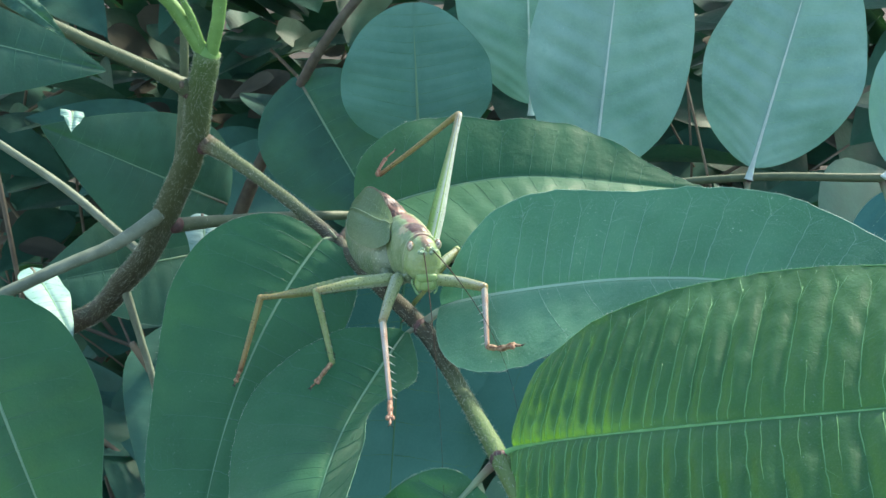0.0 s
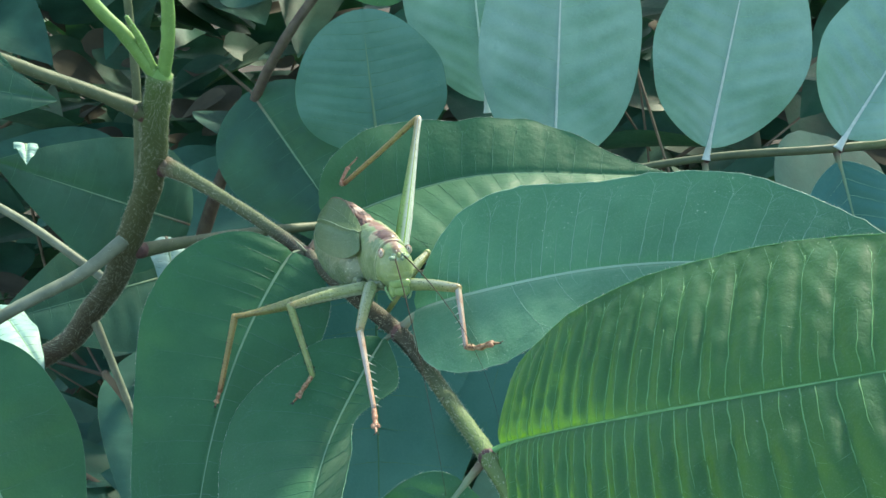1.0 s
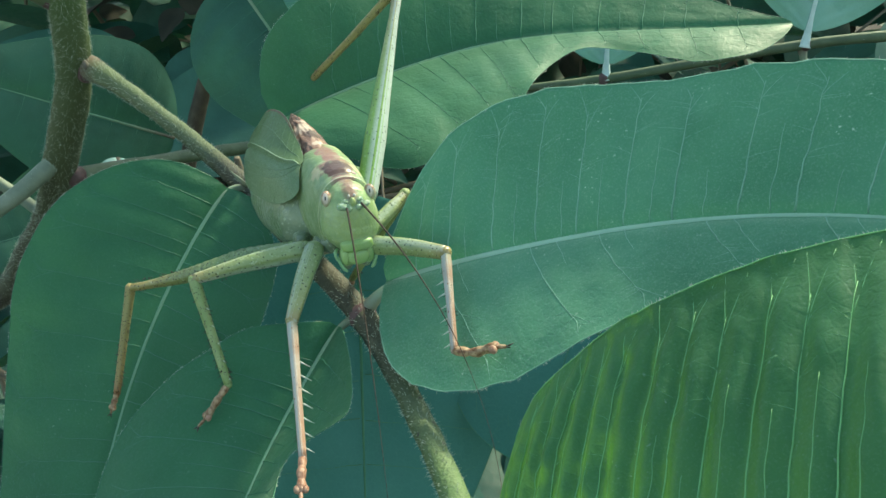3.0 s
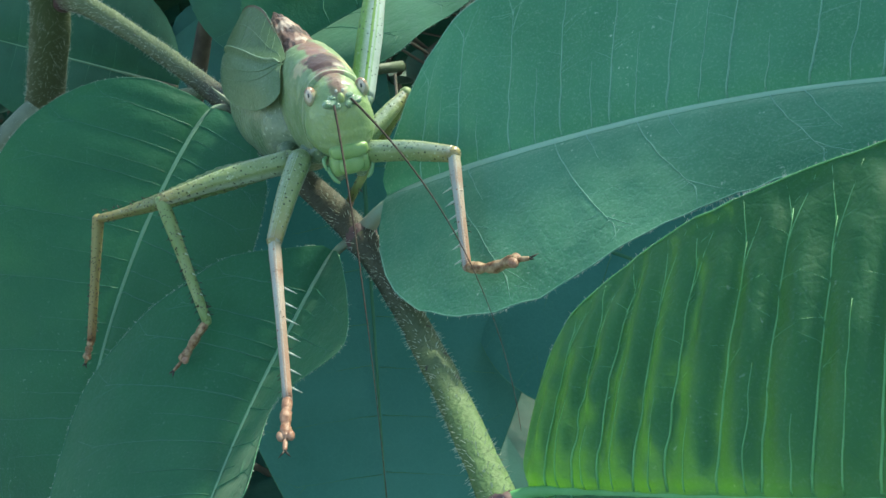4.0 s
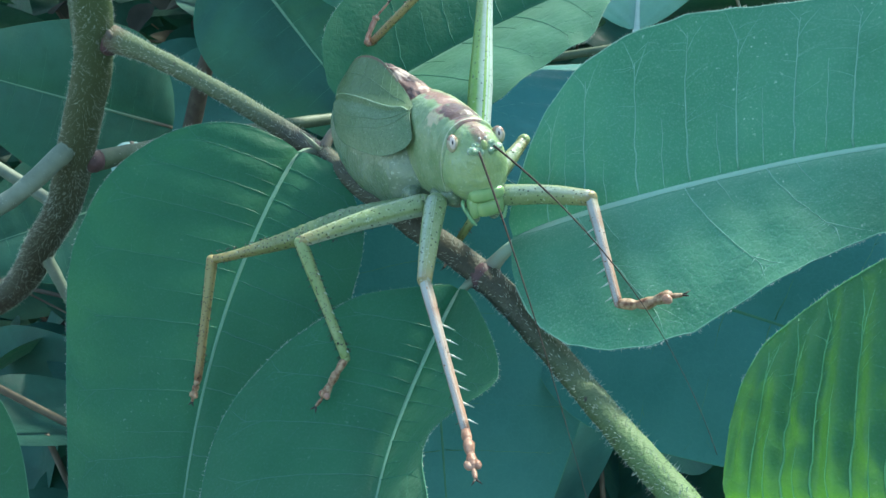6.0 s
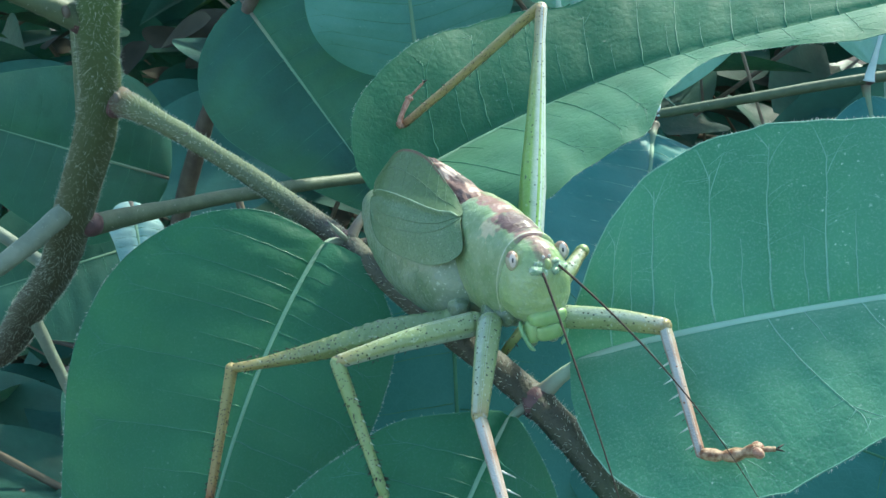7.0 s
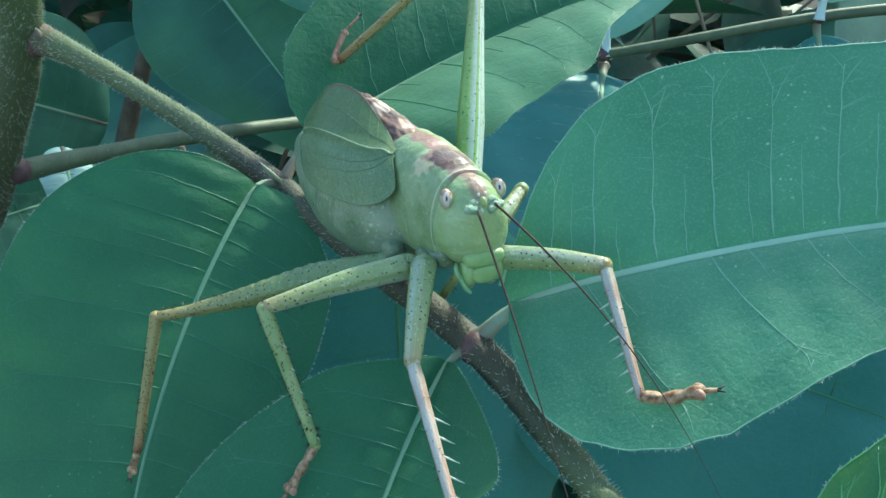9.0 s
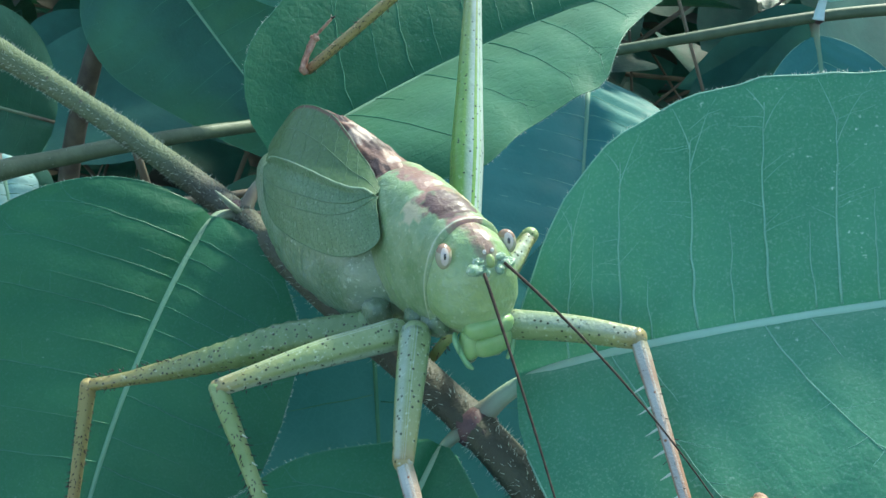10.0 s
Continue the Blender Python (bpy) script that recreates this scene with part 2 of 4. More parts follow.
GREEN_LEG = skin_material("leg_green", (0.225, 0.295, 0.115), (0.335, 0.385, 0.205), 420, 0.36, 0.5, grain=1.0, ramp_stops=((0.0, (0.23, 0.31, 0.14)), (0.55, (0.25, 0.31, 0.13)), (0.85, (0.31, 0.31, 0.13)), (1.0, (0.33, 0.25, 0.11))), round_stops=((0.0, 0.0), (0.06, 0.45), (0.13, 0.40), (0.18, 0.0), (0.52, 0.0), (0.60, 0.5), (0.68, 0.40), (0.74, 0.0)), dots=(0.030, 0.040, 0.018), dot_scale=2300, dot_size=0.25, sub=0.15)
HIND_LEG = skin_material("leg_hind", (0.22, 0.38, 0.09), (0.33, 0.42, 0.17), 500, 0.38, 0.4, grain=0.7, dots=(0.03, 0.03, 0.02), dot_scale=2500, dot_size=0.28,
                         ramp_stops=((0.0, (0.17, 0.26, 0.12)), (0.35, (0.125, 0.19, 0.075)), (0.6, (0.18, 0.18, 0.07)), (0.8, (0.25, 0.19, 0.07)), (1.0, (0.27, 0.17, 0.055))))
HIND_LEG_UP = skin_material("leg_hind_raised", (0.26, 0.40, 0.12), (0.36, 0.44, 0.25), 500, 0.4, 0.25, grain=0.5, dots=(0.03, 0.04, 0.03), dot_scale=2300, dot_size=0.22,
                            ramp_stops=((0.0, (0.17, 0.35, 0.045)), (0.45, (0.21, 0.35, 0.09)), (0.8, (0.33, 0.30, 0.17)), (1.0, (0.38, 0.25, 0.12))),
                            round_stops=((0.0, 0.85), (0.03, 0.3), (0.05, 0.9), (0.22, 0.85), (0.26, 0.1), (0.30, 0.0), (0.86, 0.0), (0.90, 0.5), (0.95, 0.85)))
HIND_TIBIA = skin_material("tibia_ochre", (0.27, 0.25, 0.10), (0.33, 0.30, 0.15), 500, 0.45, 0.25, dots=(0.035, 0.028, 0.02), dot_scale=3000, dot_size=0.24,
                           ramp_stops=((0.0, (0.29, 0.23, 0.09)), (0.5, (0.26, 0.24, 0.10)), (0.9, (0.29, 0.21, 0.09)), (1.0, (0.25, 0.12, 0.07))))
MID_TIBIA = skin_material("tibia_green", (0.19, 0.27, 0.095), (0.27, 0.33, 0.15), 500, 0.45, 0.25, dots=(0.05, 0.05, 0.03), dot_scale=3000, dot_size=0.22)
FRONT_TIBIA = skin_material("tibia_pink", (0.24, 0.15, 0.095), (0.50, 0.47, 0.42), 1300, 0.6, 0.5, round_stops=((0.0, 0.0), (0.05, 0.55), (0.16, 0.55), (0.21, 0.0), (0.34, 0.0), (0.38, 0.35), (0.44, 0.35), (0.5, 0.0), (0.58, 0.55), (0.68, 0.55), (0.74, 0.0)), dots=(0.22, 0.10, 0.05), dot_scale=1500, dot_size=0.16,
                            ramp_stops=((0.0, (0.27, 0.20, 0.07)), (0.12, (0.28, 0.26, 0.16)), (0.3, (0.34, 0.27, 0.20)), (0.45, (0.29, 0.16, 0.10)), (0.55, (0.38, 0.30, 0.24)), (0.8, (0.30, 0.17, 0.11)), (1.0, (0.28, 0.13, 0.07))))
TARSUS_M = skin_material("tarsus_brown", (0.13, 0.050, 0.020), (0.46, 0.32, 0.19), 1900, 0.4, 0.4)
TARSUS_PINK = skin_material("tarsus_pink", (0.22, 0.095, 0.055), (0.44, 0.27, 0.19), 1500, 0.4, 0.3)
SPINE_M = skin_material("spine_pale", (0.44, 0.52, 0.42), (0.54, 0.60, 0.52), 700, 0.4, 0.1)
BRISTLE_M = skin_material("bristle_dark", (0.03, 0.025, 0.02), (0.06, 0.045, 0.035), 700, 0.5, 0.1)
EYE_M = skin_material("eye_pale", (0.30, 0.30, 0.15), (0.42, 0.38, 0.22), 700, 0.18, 0.05, tint=True, spec=0.6)
MOUTH_M = skin_material("mouth_green", (0.22, 0.36, 0.13), (0.29, 0.42, 0.18), 700, 0.3, 0.15, sub=0.2)
SCAPE_M = skin_material("scape_turquoise", (0.22, 0.36, 0.20), (0.42, 0.52, 0.40), 2600, 0.22, 0.6, sub=0.2)
OCELLUS_M = skin_material("ocellus_white", (0.55, 0.50, 0.44), (0.66, 0.62, 0.56), 700, 0.25, 0.1)
CROWN_M = skin_material("crown_yellow", (0.27, 0.34, 0.12), (0.33, 0.40, 0.17), 700, 0.3, 0.1)
PALP_M = skin_material("palp_turquoise", (0.18, 0.36, 0.16), (0.26, 0.42, 0.22), 700, 0.3, 0.1)
ANTENNA_M = skin_material("antenna_dark", (0.025, 0.018, 0.014), (0.060, 0.040, 0.030), 2500, 0.65, 0.1, spec=0.2)


# ---------- mesh tools; lengths are centimetres here and metres in the meshes ----------
CM = 0.01


def V(*a):
    return Vector(a[0]) if len(a) == 1 else Vector(a)


class Sheet:
    """Vertices, faces, and per vertex a UV and a tint."""

    def __init__(self):
        self.v, self.f, self.uv, self.col = [], [], [], []

    def add(self, p, uv=(0, 0), col=(0, 0, 0, 0)):
        self.v.append(tuple(p))
        self.uv.append(uv)
        self.col.append(col)
        return len(self.v) - 1

    def grid(self, fn, nu, nv, close_v=False, flip=False):
        start = len(self.v)
        cols = nv if close_v else nv + 1
        for i in range(nu + 1):
            for j in range(cols):
                r = fn(i / nu, j / nv)
                p, col = r if isinstance(r, tuple) and len(r) == 2 and not isinstance(r[0], float) else (r, (0, 0, 0, 0))
                self.add(p, (i / nu, j / nv), col)
        for i in range(nu):
            for j in range(nv):
                a, b = start + i * cols + j, start + i * cols + (j + 1) % cols
                q = (a, b, b + cols, a + cols)
                self.f.append(q[::-1] if flip else q)
        return self

    def tube(self, pts, radii, sides=8, flat=1.0, side_dir=None, cap=True, wobble=0.0, keel=0.0):
        """A smooth tapered tube through pts; flat squeezes it across side_dir."""
        pts = [V(p) for p in pts]
        n = len(pts)
        start = len(self.v)
        ref = V(side_dir) if side_dir is not None else None
        last = None
        for i, p in enumerate(pts):
            t = (pts[min(i + 1, n - 1)] - pts[max(i - 1, 0)]).normalized()
            s = ref if ref is not None else (last if last is not None else (V(0, 0, 1) if abs(t.z) < 0.9 else V(1, 0, 0)))
            s = (s - t * s.dot(t)).normalized()
            last = s
            w = t.cross(s)
            r = radii[i] if hasattr(radii, "__len__") else radii
            for k in range(sides):
                a = 2 * math.pi * k / sides
                rr = r * (1 + keel * math.cos(5 * a) + wobble * noise.noise(p * 9 + s * math.cos(a) * 3 + w * math.sin(a) * 3))
                self.add(p + s * math.cos(a) * rr * flat + w * math.sin(a) * rr, (i / max(1, n - 1), k / sides))
        for i in range(n - 1):
            for k in range(sides):
                a, b = start + i * sides + k, start + i * sides + (k + 1) % sides
                self.f.append((a, b, b + sides, a + sides))
        if cap:
            self.f.append(tuple(range(start, start + sides))[::-1])
            self.f.append(tuple(range(start + (n - 1) * sides, start + n * sides)))
        return self

    def ball(self, c, rx, ry, rz, nu=10, nv=14, turn=None, col=None):
        turn = turn or Matrix.Identity(3)

        def fn(u, w):
            a, b = math.pi * (u - 0.5), 2 * math.pi * w
            d = V(math.cos(a) * math.cos(b), math.cos(a) * math.sin(b), math.sin(a))
            p = V(c) + turn @ V(d.x * rx, d.y * ry, d.z * rz)
            return (p, col(d) if col else (0, 0, 0, 0))

        return self.grid(fn, nu, nv, close_v=True)

    def spike(self, a, b, r, sides=4):
        return self.tube([a, V(a).lerp(V(b), 0.5), b], [r, r * 0.7, r * 0.12], sides)

    def mesh(self, name, material, m=None):
        me = bpy.data.meshes.new(name)
        turn = m.inverted() if m is not None else None
        me.from_pydata([tuple((turn @ V(p) if turn is not None else V(p)) * CM) for p in self.v], [], self.f)
        me.uv_layers.new(name="UVMap")
        idx = np.zeros(len(me.loops), dtype=np.int32)
        me.loops.foreach_get("vertex_index", idx)
        me.uv_layers["UVMap"].data.foreach_set("uv", np.array(self.uv, dtype=np.float32)[idx].ravel())
        tint = me.color_attributes.new("tint", "FLOAT_COLOR", "POINT")
        tint.data.foreach_set("color", np.array(self.col, dtype=np.float32).ravel())
        me.polygons.foreach_set("use_smooth", [True] * len(me.polygons))
        me.materials.append(material)
        me.update()
        return me


def spline(pts, n):
    """n + 1 points of a smooth curve through pts."""
    pts = [V(p) for p in pts]
    ext = [2 * pts[0] - pts[1]] + pts + [2 * pts[-1] - pts[-2]]
    out = []
    for i in range(n + 1):
        x = i / n * (len(pts) - 1)
        k = min(int(x), len(pts) - 2)
        t = x - k
        a, b, c, d = ext[k:k + 4]
        out.append(0.5 * ((2 * b) + (c - a) * t + (2 * a - 5 * b + 4 * c - d) * t * t + (3 * b - a - 3 * c + d) * t ** 3))
    return out


def values(vals, n):
    return [float(np.interp(i / n * (len(vals) - 1), range(len(vals)), vals)) for i in range(n + 1)]


def empty_at(name, x, y, z):
    ob = new(name)
    ob.empty_display_size = 0.01
    ob.matrix_basis = Matrix.Translation((x * CM, y * CM, z * CM))
    return ob


def part(name, sheet, material, parent, label="", kind=""):
    """One mesh object under a thing or a part. The sheet is in the parent's thing's own space."""
    ob = new(name, sheet.mesh(name, material))
    ob.parent = parent
    if label or kind:
        tagged(ob, label=label, kind=kind)
    return ob


# ---------- leaves ----------
def leaf_surface(base, ctrl, tip, n, wl, wr, foldl, foldr, twist=0.0, veins=11, sweep=0.10, quilt=0.02, wave=0.05, shape=0.6, seed=0.0, power=0.92):
    """A leaf blade as a function of u (0 base, 1 tip) and v (-1 right edge, 1 left edge, seen from above with the tip ahead)."""
    base, ctrl, tip, n = V(base), V(ctrl), V(tip), V(n)

    def at(u, v):
        uu = min(max(u, 0.0), 1.0)
        p = base * (1 - uu) ** 2 + ctrl * 2 * uu * (1 - uu) + tip * uu * uu
        t = ((ctrl - base) * (1 - uu) + (tip - ctrl) * uu).normalized()
        nn = Matrix.Rotation(radians(twist) * uu, 3, t) @ n
        nn = (nn - t * nn.dot(t)).normalized()
        side = nn.cross(t)
        w = math.sin(math.pi * uu ** shape) ** power if 0 < uu < 1 else 0.0
        w *= 1 + 0.05 * noise.noise((uu * 4, 3.1 * (1 if v > 0 else -1), seed))
        half, fold = (wl, foldl) if v > 0 else (wr, foldr)
        a = abs(v)
        ang = radians(fold) * min(1.0, 0.35 + uu * 2.2)
        out = side * (1 if v > 0 else -1) * math.cos(ang) + nn * math.sin(ang)
        # edges bow back a little; the quilt swells between the side veins
        lift = -0.10 * half * w * a * a + wave * w * a * a * math.sin(uu * 17 + seed * 3 + (2 if v > 0 else 0))
        phase = (uu - sweep * a ** 1.3 * (1 - uu)) * veins
        lift += quilt * w * math.sin(math.pi * min(1, a * 1.08)) ** 0.6 * (0.5 - 0.5 * math.cos(2 * math.pi * phase)) * (1 if a > 0.02 else 0)
        lift -= 0.03 * math.exp(-(a * half * w / 0.06) ** 2)
        return p + out * (half * w * a) + nn * lift

    return at


def blade(points, n, twist, folds, curls, left, right, veins=11, sweep=0.06, quilt=0.02, wave=0.04, seed=0.0, ragged=0.006):
    """A leaf blade along a Bezier midrib: folds are degrees at the base and the tip of the left and the right half, curls
    their bowing, and left and right six factors of the half widths from base to tip. Same u and v as leaf_surface()."""
    b0, b1, b2, b3 = (V(p) for p in points)
    n = V(n).normalized()
    stops = np.array((0, 0.08, 0.2, 0.38, 0.62, 1.0))
    sides = {}
    for key, w in ((1, left), (-1, right)):
        w = np.array(w)
        sides[key] = (w, np.gradient(w, stops))

    def width(u, key):
        w, m = sides[key]
        k = min(4, max(0, int(np.searchsorted(stops, u, side="right")) - 1))
        h = stops[k + 1] - stops[k]
        q = (u - stops[k]) / h
        f = (2 * q ** 3 - 3 * q * q + 1) * w[k] + (q ** 3 - 2 * q * q + q) * h * m[k] + (3 * q * q - 2 * q ** 3) * w[k + 1] + (q ** 3 - q * q) * h * m[k + 1]
        return float(math.sqrt(u) * (1 - u) ** 0.8 * f)

    def at(u, v):
        u = min(max(u, 0.0), 1.0)
        i = 1 - u
        p = b0 * i ** 3 + b1 * 3 * u * i * i + b2 * 3 * u * u * i + b3 * u ** 3
        t = ((b1 - b0) * i * i + (b2 - b1) * 2 * u * i + (b3 - b2) * u * u).normalized()
        nn = Matrix.Rotation(radians(twist) * u, 3, t) @ n
        nn = (nn - t * nn.dot(t)).normalized()
        side = nn.cross(t)
        key = 1 if v > 0 else -1
        f0, f1 = folds[0] if key > 0 else folds[1]
        a = abs(v)
        half = width(u, key) + ragged * a * (noise.noise((u * 38, key * 3.0, seed)) + 0.6 * noise.noise((u * 90, key * 3.0, seed)))
        ang = radians(f0 + (f1 - f0) * u)
        out = side * key * math.cos(ang) + nn * math.sin(ang)
        lift = (curls[0] if key > 0 else curls[1]) * half * a * a
        body = min(1.0, half * 0.8)
        lift += wave * body * a ** 3 * (math.sin(u * 17 + seed * 3 + key) + 0.5 * math.sin(u * 41 + seed))
        phase = (u - sweep * a ** 1.3 * (1 - u)) * veins
        lift += quilt * body * math.sin(math.pi * min(1, a * 1.08)) ** 0.6 * (0.5 - 0.5 * math.cos(2 * math.pi * phase)) ** 0.7
        lift += 0.4 * quilt * body * noise.noise((u * veins * 2.5, v * 7, seed)) * min(1, a * 6)
        lift -= 0.03 * math.exp(-(a * half / 0.06) ** 2)
        return p + out * (half * a) + nn * lift

    return at


def leaflet(parent, origin, surf, material, vein_material, nu=70, nv=36, veins=11, sweep=0.10, rib=0.045, vein_r=0.011, label="", stalk=None, name="leaflet", side_material=None, detail=True, right=None):
    """A blade with its midrib, side veins and margin; right: how many veins the right half has, and their sweep."""
    o = V(origin)
    blade = Sheet().grid(lambda u, w: surf(0.004 + 0.992 * u, 2 * w - 1) - o, nu, nv)
    leaf = part(name, blade, material, parent, label)
    pts = [surf(0.004 + 0.985 * i / 40, 0.0) - o for i in range(41)]
    up = (surf(0.3, 0.1) - surf(0.3, -0.1)).cross(surf(0.35, 0) - surf(0.25, 0)).normalized()
    if stalk:
        first = [V(p) - o for p in stalk]
        pts = spline(first + [pts[0]], 8)[:-1] + pts
        for _ in range(14):
            pts[1:22] = [pts[i] * 0.5 + (pts[i - 1] + pts[i + 1]) * 0.25 for i in range(1, 22)]
    rad = [rib * (1.15 - 0.95 * i / (len(pts) - 1)) * (1 + 0.7 * math.exp(-i / 3) * (1 if stalk else 0)) for i in range(len(pts))]
    part("midrib", Sheet().tube([p + up * rib * 0.3 for p in pts], rad, 8), vein_material, leaf, "pale downy midrib")
    net = Sheet()
    rng = random.Random(int(veins * 100 + abs(o.x) * 7 + nu))

    sweeps = {1: sweep, -1: right[1] if right else sweep}

    def vein(u0, side, reach, r, start=0.02):
        line, sweep = [], sweeps[side]
        for i in range(17):
            a = start + (reach - start) * i / 16
            u = u0
            for _ in range(6):
                u = u0 + sweep * a ** 1.3 * (1 - u)
            u += 0.0022 * noise.noise((a * 9, u0 * 31, side * 5.0))
            line.append(surf(u, side * a) - up * r * 0.15 - o)
        net.tube(line, [r * (1.15 - 0.75 * i / 16) for i in range(17)], 5)

    def twig(u0, side, a0, a1, du, r):
        line, sweep = [], sweeps[side]
        for i in range(7):
            a = a0 + (a1 - a0) * i / 6
            u = u0
            for _ in range(6):
                u = u0 + sweep * a ** 1.3 * (1 - u)
            line.append(surf(min(0.985, u + du * (i / 6) ** 1.2), side * a) + up * r * 0.2 - o)
        net.tube(line, [r * (0.9 - 0.6 * i / 6) for i in range(7)], 4)

    for side in (1, -1):
        count = right[0] if right and side < 0 else veins
        for k in range(1, count):
            u0 = (k + rng.uniform(-0.12, 0.12)) / count
            reach = rng.uniform(0.80, 0.9)
            vein(u0, side, reach, vein_r * (0.7 if right and side < 0 else 1))
            twig(u0, side, reach - 0.12, 0.97, 0.35 / veins, vein_r * 0.75)
            twig(u0, side, reach - 0.03, 0.98, -0.25 / veins, vein_r * 0.75)
            if detail:
                vein(u0 + rng.uniform(0.4, 0.6) / veins, side, rng.uniform(0.25, 0.65), vein_r * 0.62)
                for _ in range(7):
                    a0 = rng.uniform(0.35, 0.93)
                    twig(u0, side, a0, min(0.98, a0 + rng.uniform(0.02, 0.08)), rng.choice((-1, 1)) * rng.uniform(0.3, 0.55) / veins, vein_r * 0.36)
    for side in (1, -1):
        net.tube([surf(0.01 + 0.98 * i / 60, side) - o for i in range(61)], vein_r * 0.7, 5)
    if detail:
        edge = Sheet()
        for side in (1, -1):
            for _ in range(420):
                u = rng.uniform(0.01, 0.98)
                p, q = surf(u, side), surf(u, side * 0.97)
                d = (p - q).normalized() + V(rng.gauss(0, 0.5), rng.gauss(0, 0.5), rng.gauss(0, 0.5))
                t = (surf(min(0.99, u + 0.01), side) - p).normalized() * 0.0022
                b = p + d.normalized() * rng.uniform(0.015, 0.04)
                edge.f.append(tuple(edge.add(z - o) for z in (p - t, p + t, b)))
        for _ in range(1500):
            u = rng.uniform(0.0, 0.95)
            p = surf(u, 0) + up * rib * (1.2 - 0.95 * u)
            d = up + V(rng.gauss(0, 0.7), rng.gauss(0, 0.7), rng.gauss(0, 0.7))
            b = p + d.normalized() * rng.uniform(0.015, 0.04)
            t = (surf(u + 0.01, 0) - p).normalized() * 0.002
            edge.f.append(tuple(edge.add(z - o) for z in (p - t, p + t, b)))
        part("down", edge, HAIR, leaf, kind="stuff")
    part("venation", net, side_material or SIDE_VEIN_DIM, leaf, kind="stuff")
    return leaf


def fuzz(parent, pts, radii, count, length, seed, material=None):
    """Fine hairs on a stem, as one part."""
    rng = random.Random(seed)
    sheet = Sheet()
    n = len(pts)
    for _ in range(count):
        x = rng.random() * (n - 1)
        k = min(int(x), n - 2)
        p = pts[k].lerp(pts[k + 1], x - k)
        r = radii[k]
        t = (pts[k + 1] - pts[k]).normalized()
        d = V(rng.gauss(0, 1), rng.gauss(0, 1), rng.gauss(0, 1))
        d = (d - t * d.dot(t)).normalized()
        a = p + d * r * 0.95
        b = a + (d + t * rng.uniform(-0.5, 0.7)).normalized() * length * rng.uniform(0.5, 1.2)
        s = t.cross(d) * 0.0034
        i = [sheet.add(q) for q in (a - s, a + s, b)]
        sheet.f.append(tuple(i))
        s = t * 0.0028
        i = [sheet.add(q) for q in (a - s, a + s, b)]
        sheet.f.append(tuple(i))
    return part("down", sheet, material or HAIR, parent, kind="stuff")


def stem(parent, name, pts, radii, material, n=40, sides=12, hair=0, hair_len=0.05, label="", seed=1, wobble=0.12):
    line, rad = spline(pts, n), values(radii, n)
    ob = part(name, Sheet().tube(line, rad, sides, wobble=wobble), material, parent, label)
    if hair:
        fuzz(ob, line, rad, hair, hair_len, seed)
    return ob


def joint(parent, c, r, stretch=(1, 1, 1), material=None, label="reddish swollen leaf joint"):
    s = Sheet().ball((0, 0, 0), r * stretch[0], r * stretch[1], r * stretch[2], 8, 12)
    s.v = [tuple(V(p) * (1 + 0.12 * noise.noise(V(p) * 14)) + V(c)) for p in s.v]
    return part("joint", s, material or NODE, parent, label)


# ---------- the large structure: the ground ----------
ground_sheet = Sheet().grid(lambda u, w: V((u - 0.5) * 4000 * abs(2 * u - 1) ** 2, (w - 0.5) * 4000 * abs(2 * w - 1) ** 2, 0.6 * noise.noise((u * 90, w * 90, 0))), 120, 120)
ground = tagged(new("ground", ground_sheet.mesh("ground", SOIL)), label="dark shaded soil under the shrubs", category="ground", kind="structure")

# ---------- the shrub that the insect sits on ----------
SHRUB = V(-9.5, 8.6, 0)
shrub = tagged(empty_at("shrub", *SHRUB), label="green shrub with downy compound leaves and a brown stem", category="shrub")
O = SHRUB


def rel(*pts):
    return [V(p) - O for p in pts]


stem(shrub, "main_stem", rel((-9.5, 16, 0), (-13.5, 16, 22), (-16.0, 13.5, 42), (-14.6, 10.6, 50.5), (-12.2, 9.3, 53.2), (-10.0, 8.75, 54.7), (-9.0, 8.4, 55.9), (-8.1, 8.0, 57.0), (-7.35, 7.55, 58.4), (-6.45, 7.05, 60.2), (-6.1, 6.7, 61.6), (-5.75, 6.4, 62.7)),
     (0.55, 0.48, 0.40, 0.34, 0.30, 0.30, 0.31, 0.31, 0.32, 0.31, 0.30, 0.28), STEM_MAIN, 90, 16, 15000, 0.075, "brown woody stem, greener towards its downy top", 3)
stem(shrub, "shoot", rel((-5.8, 6.4, 62.6), (-6.3, 6.2, 63.5), (-7.0, 5.9, 64.6), (-7.4, 5.7, 66.5)), (0.17, 0.15, 0.13, 0.10), SHOOT, 20, 10, 200, 0.05, "bright green young shoot", 4)
stem(shrub, "shoot", rel((-5.7, 6.4, 62.6), (-5.45, 6.3, 63.6), (-5.35, 6.2, 64.8), (-5.3, 6.1, 66.5)), (0.15, 0.15, 0.14, 0.12), SHOOT, 20, 10, 200, 0.05, "bright green young shoot", 5)
stem(shrub, "shoot", rel((-5.8, 6.35, 62.6), (-6.0, 6.2, 63.4), (-6.2, 6.0, 64.0)), (0.10, 0.09, 0.05), SHOOT, 12, 8, 160, 0.06, "bright green young shoot", 6)
stem(shrub, "petiole", rel((-6.25, 6.65, 61.75), (-7.0, 6.1, 62.3), (-8.3, 5.5, 63.0), (-10.5, 4.6, 64.2)), (0.21, 0.15, 0.13, 0.12), PETIOLE, 24, 10, 260, 0.045, "long green leaf stalk", 7)
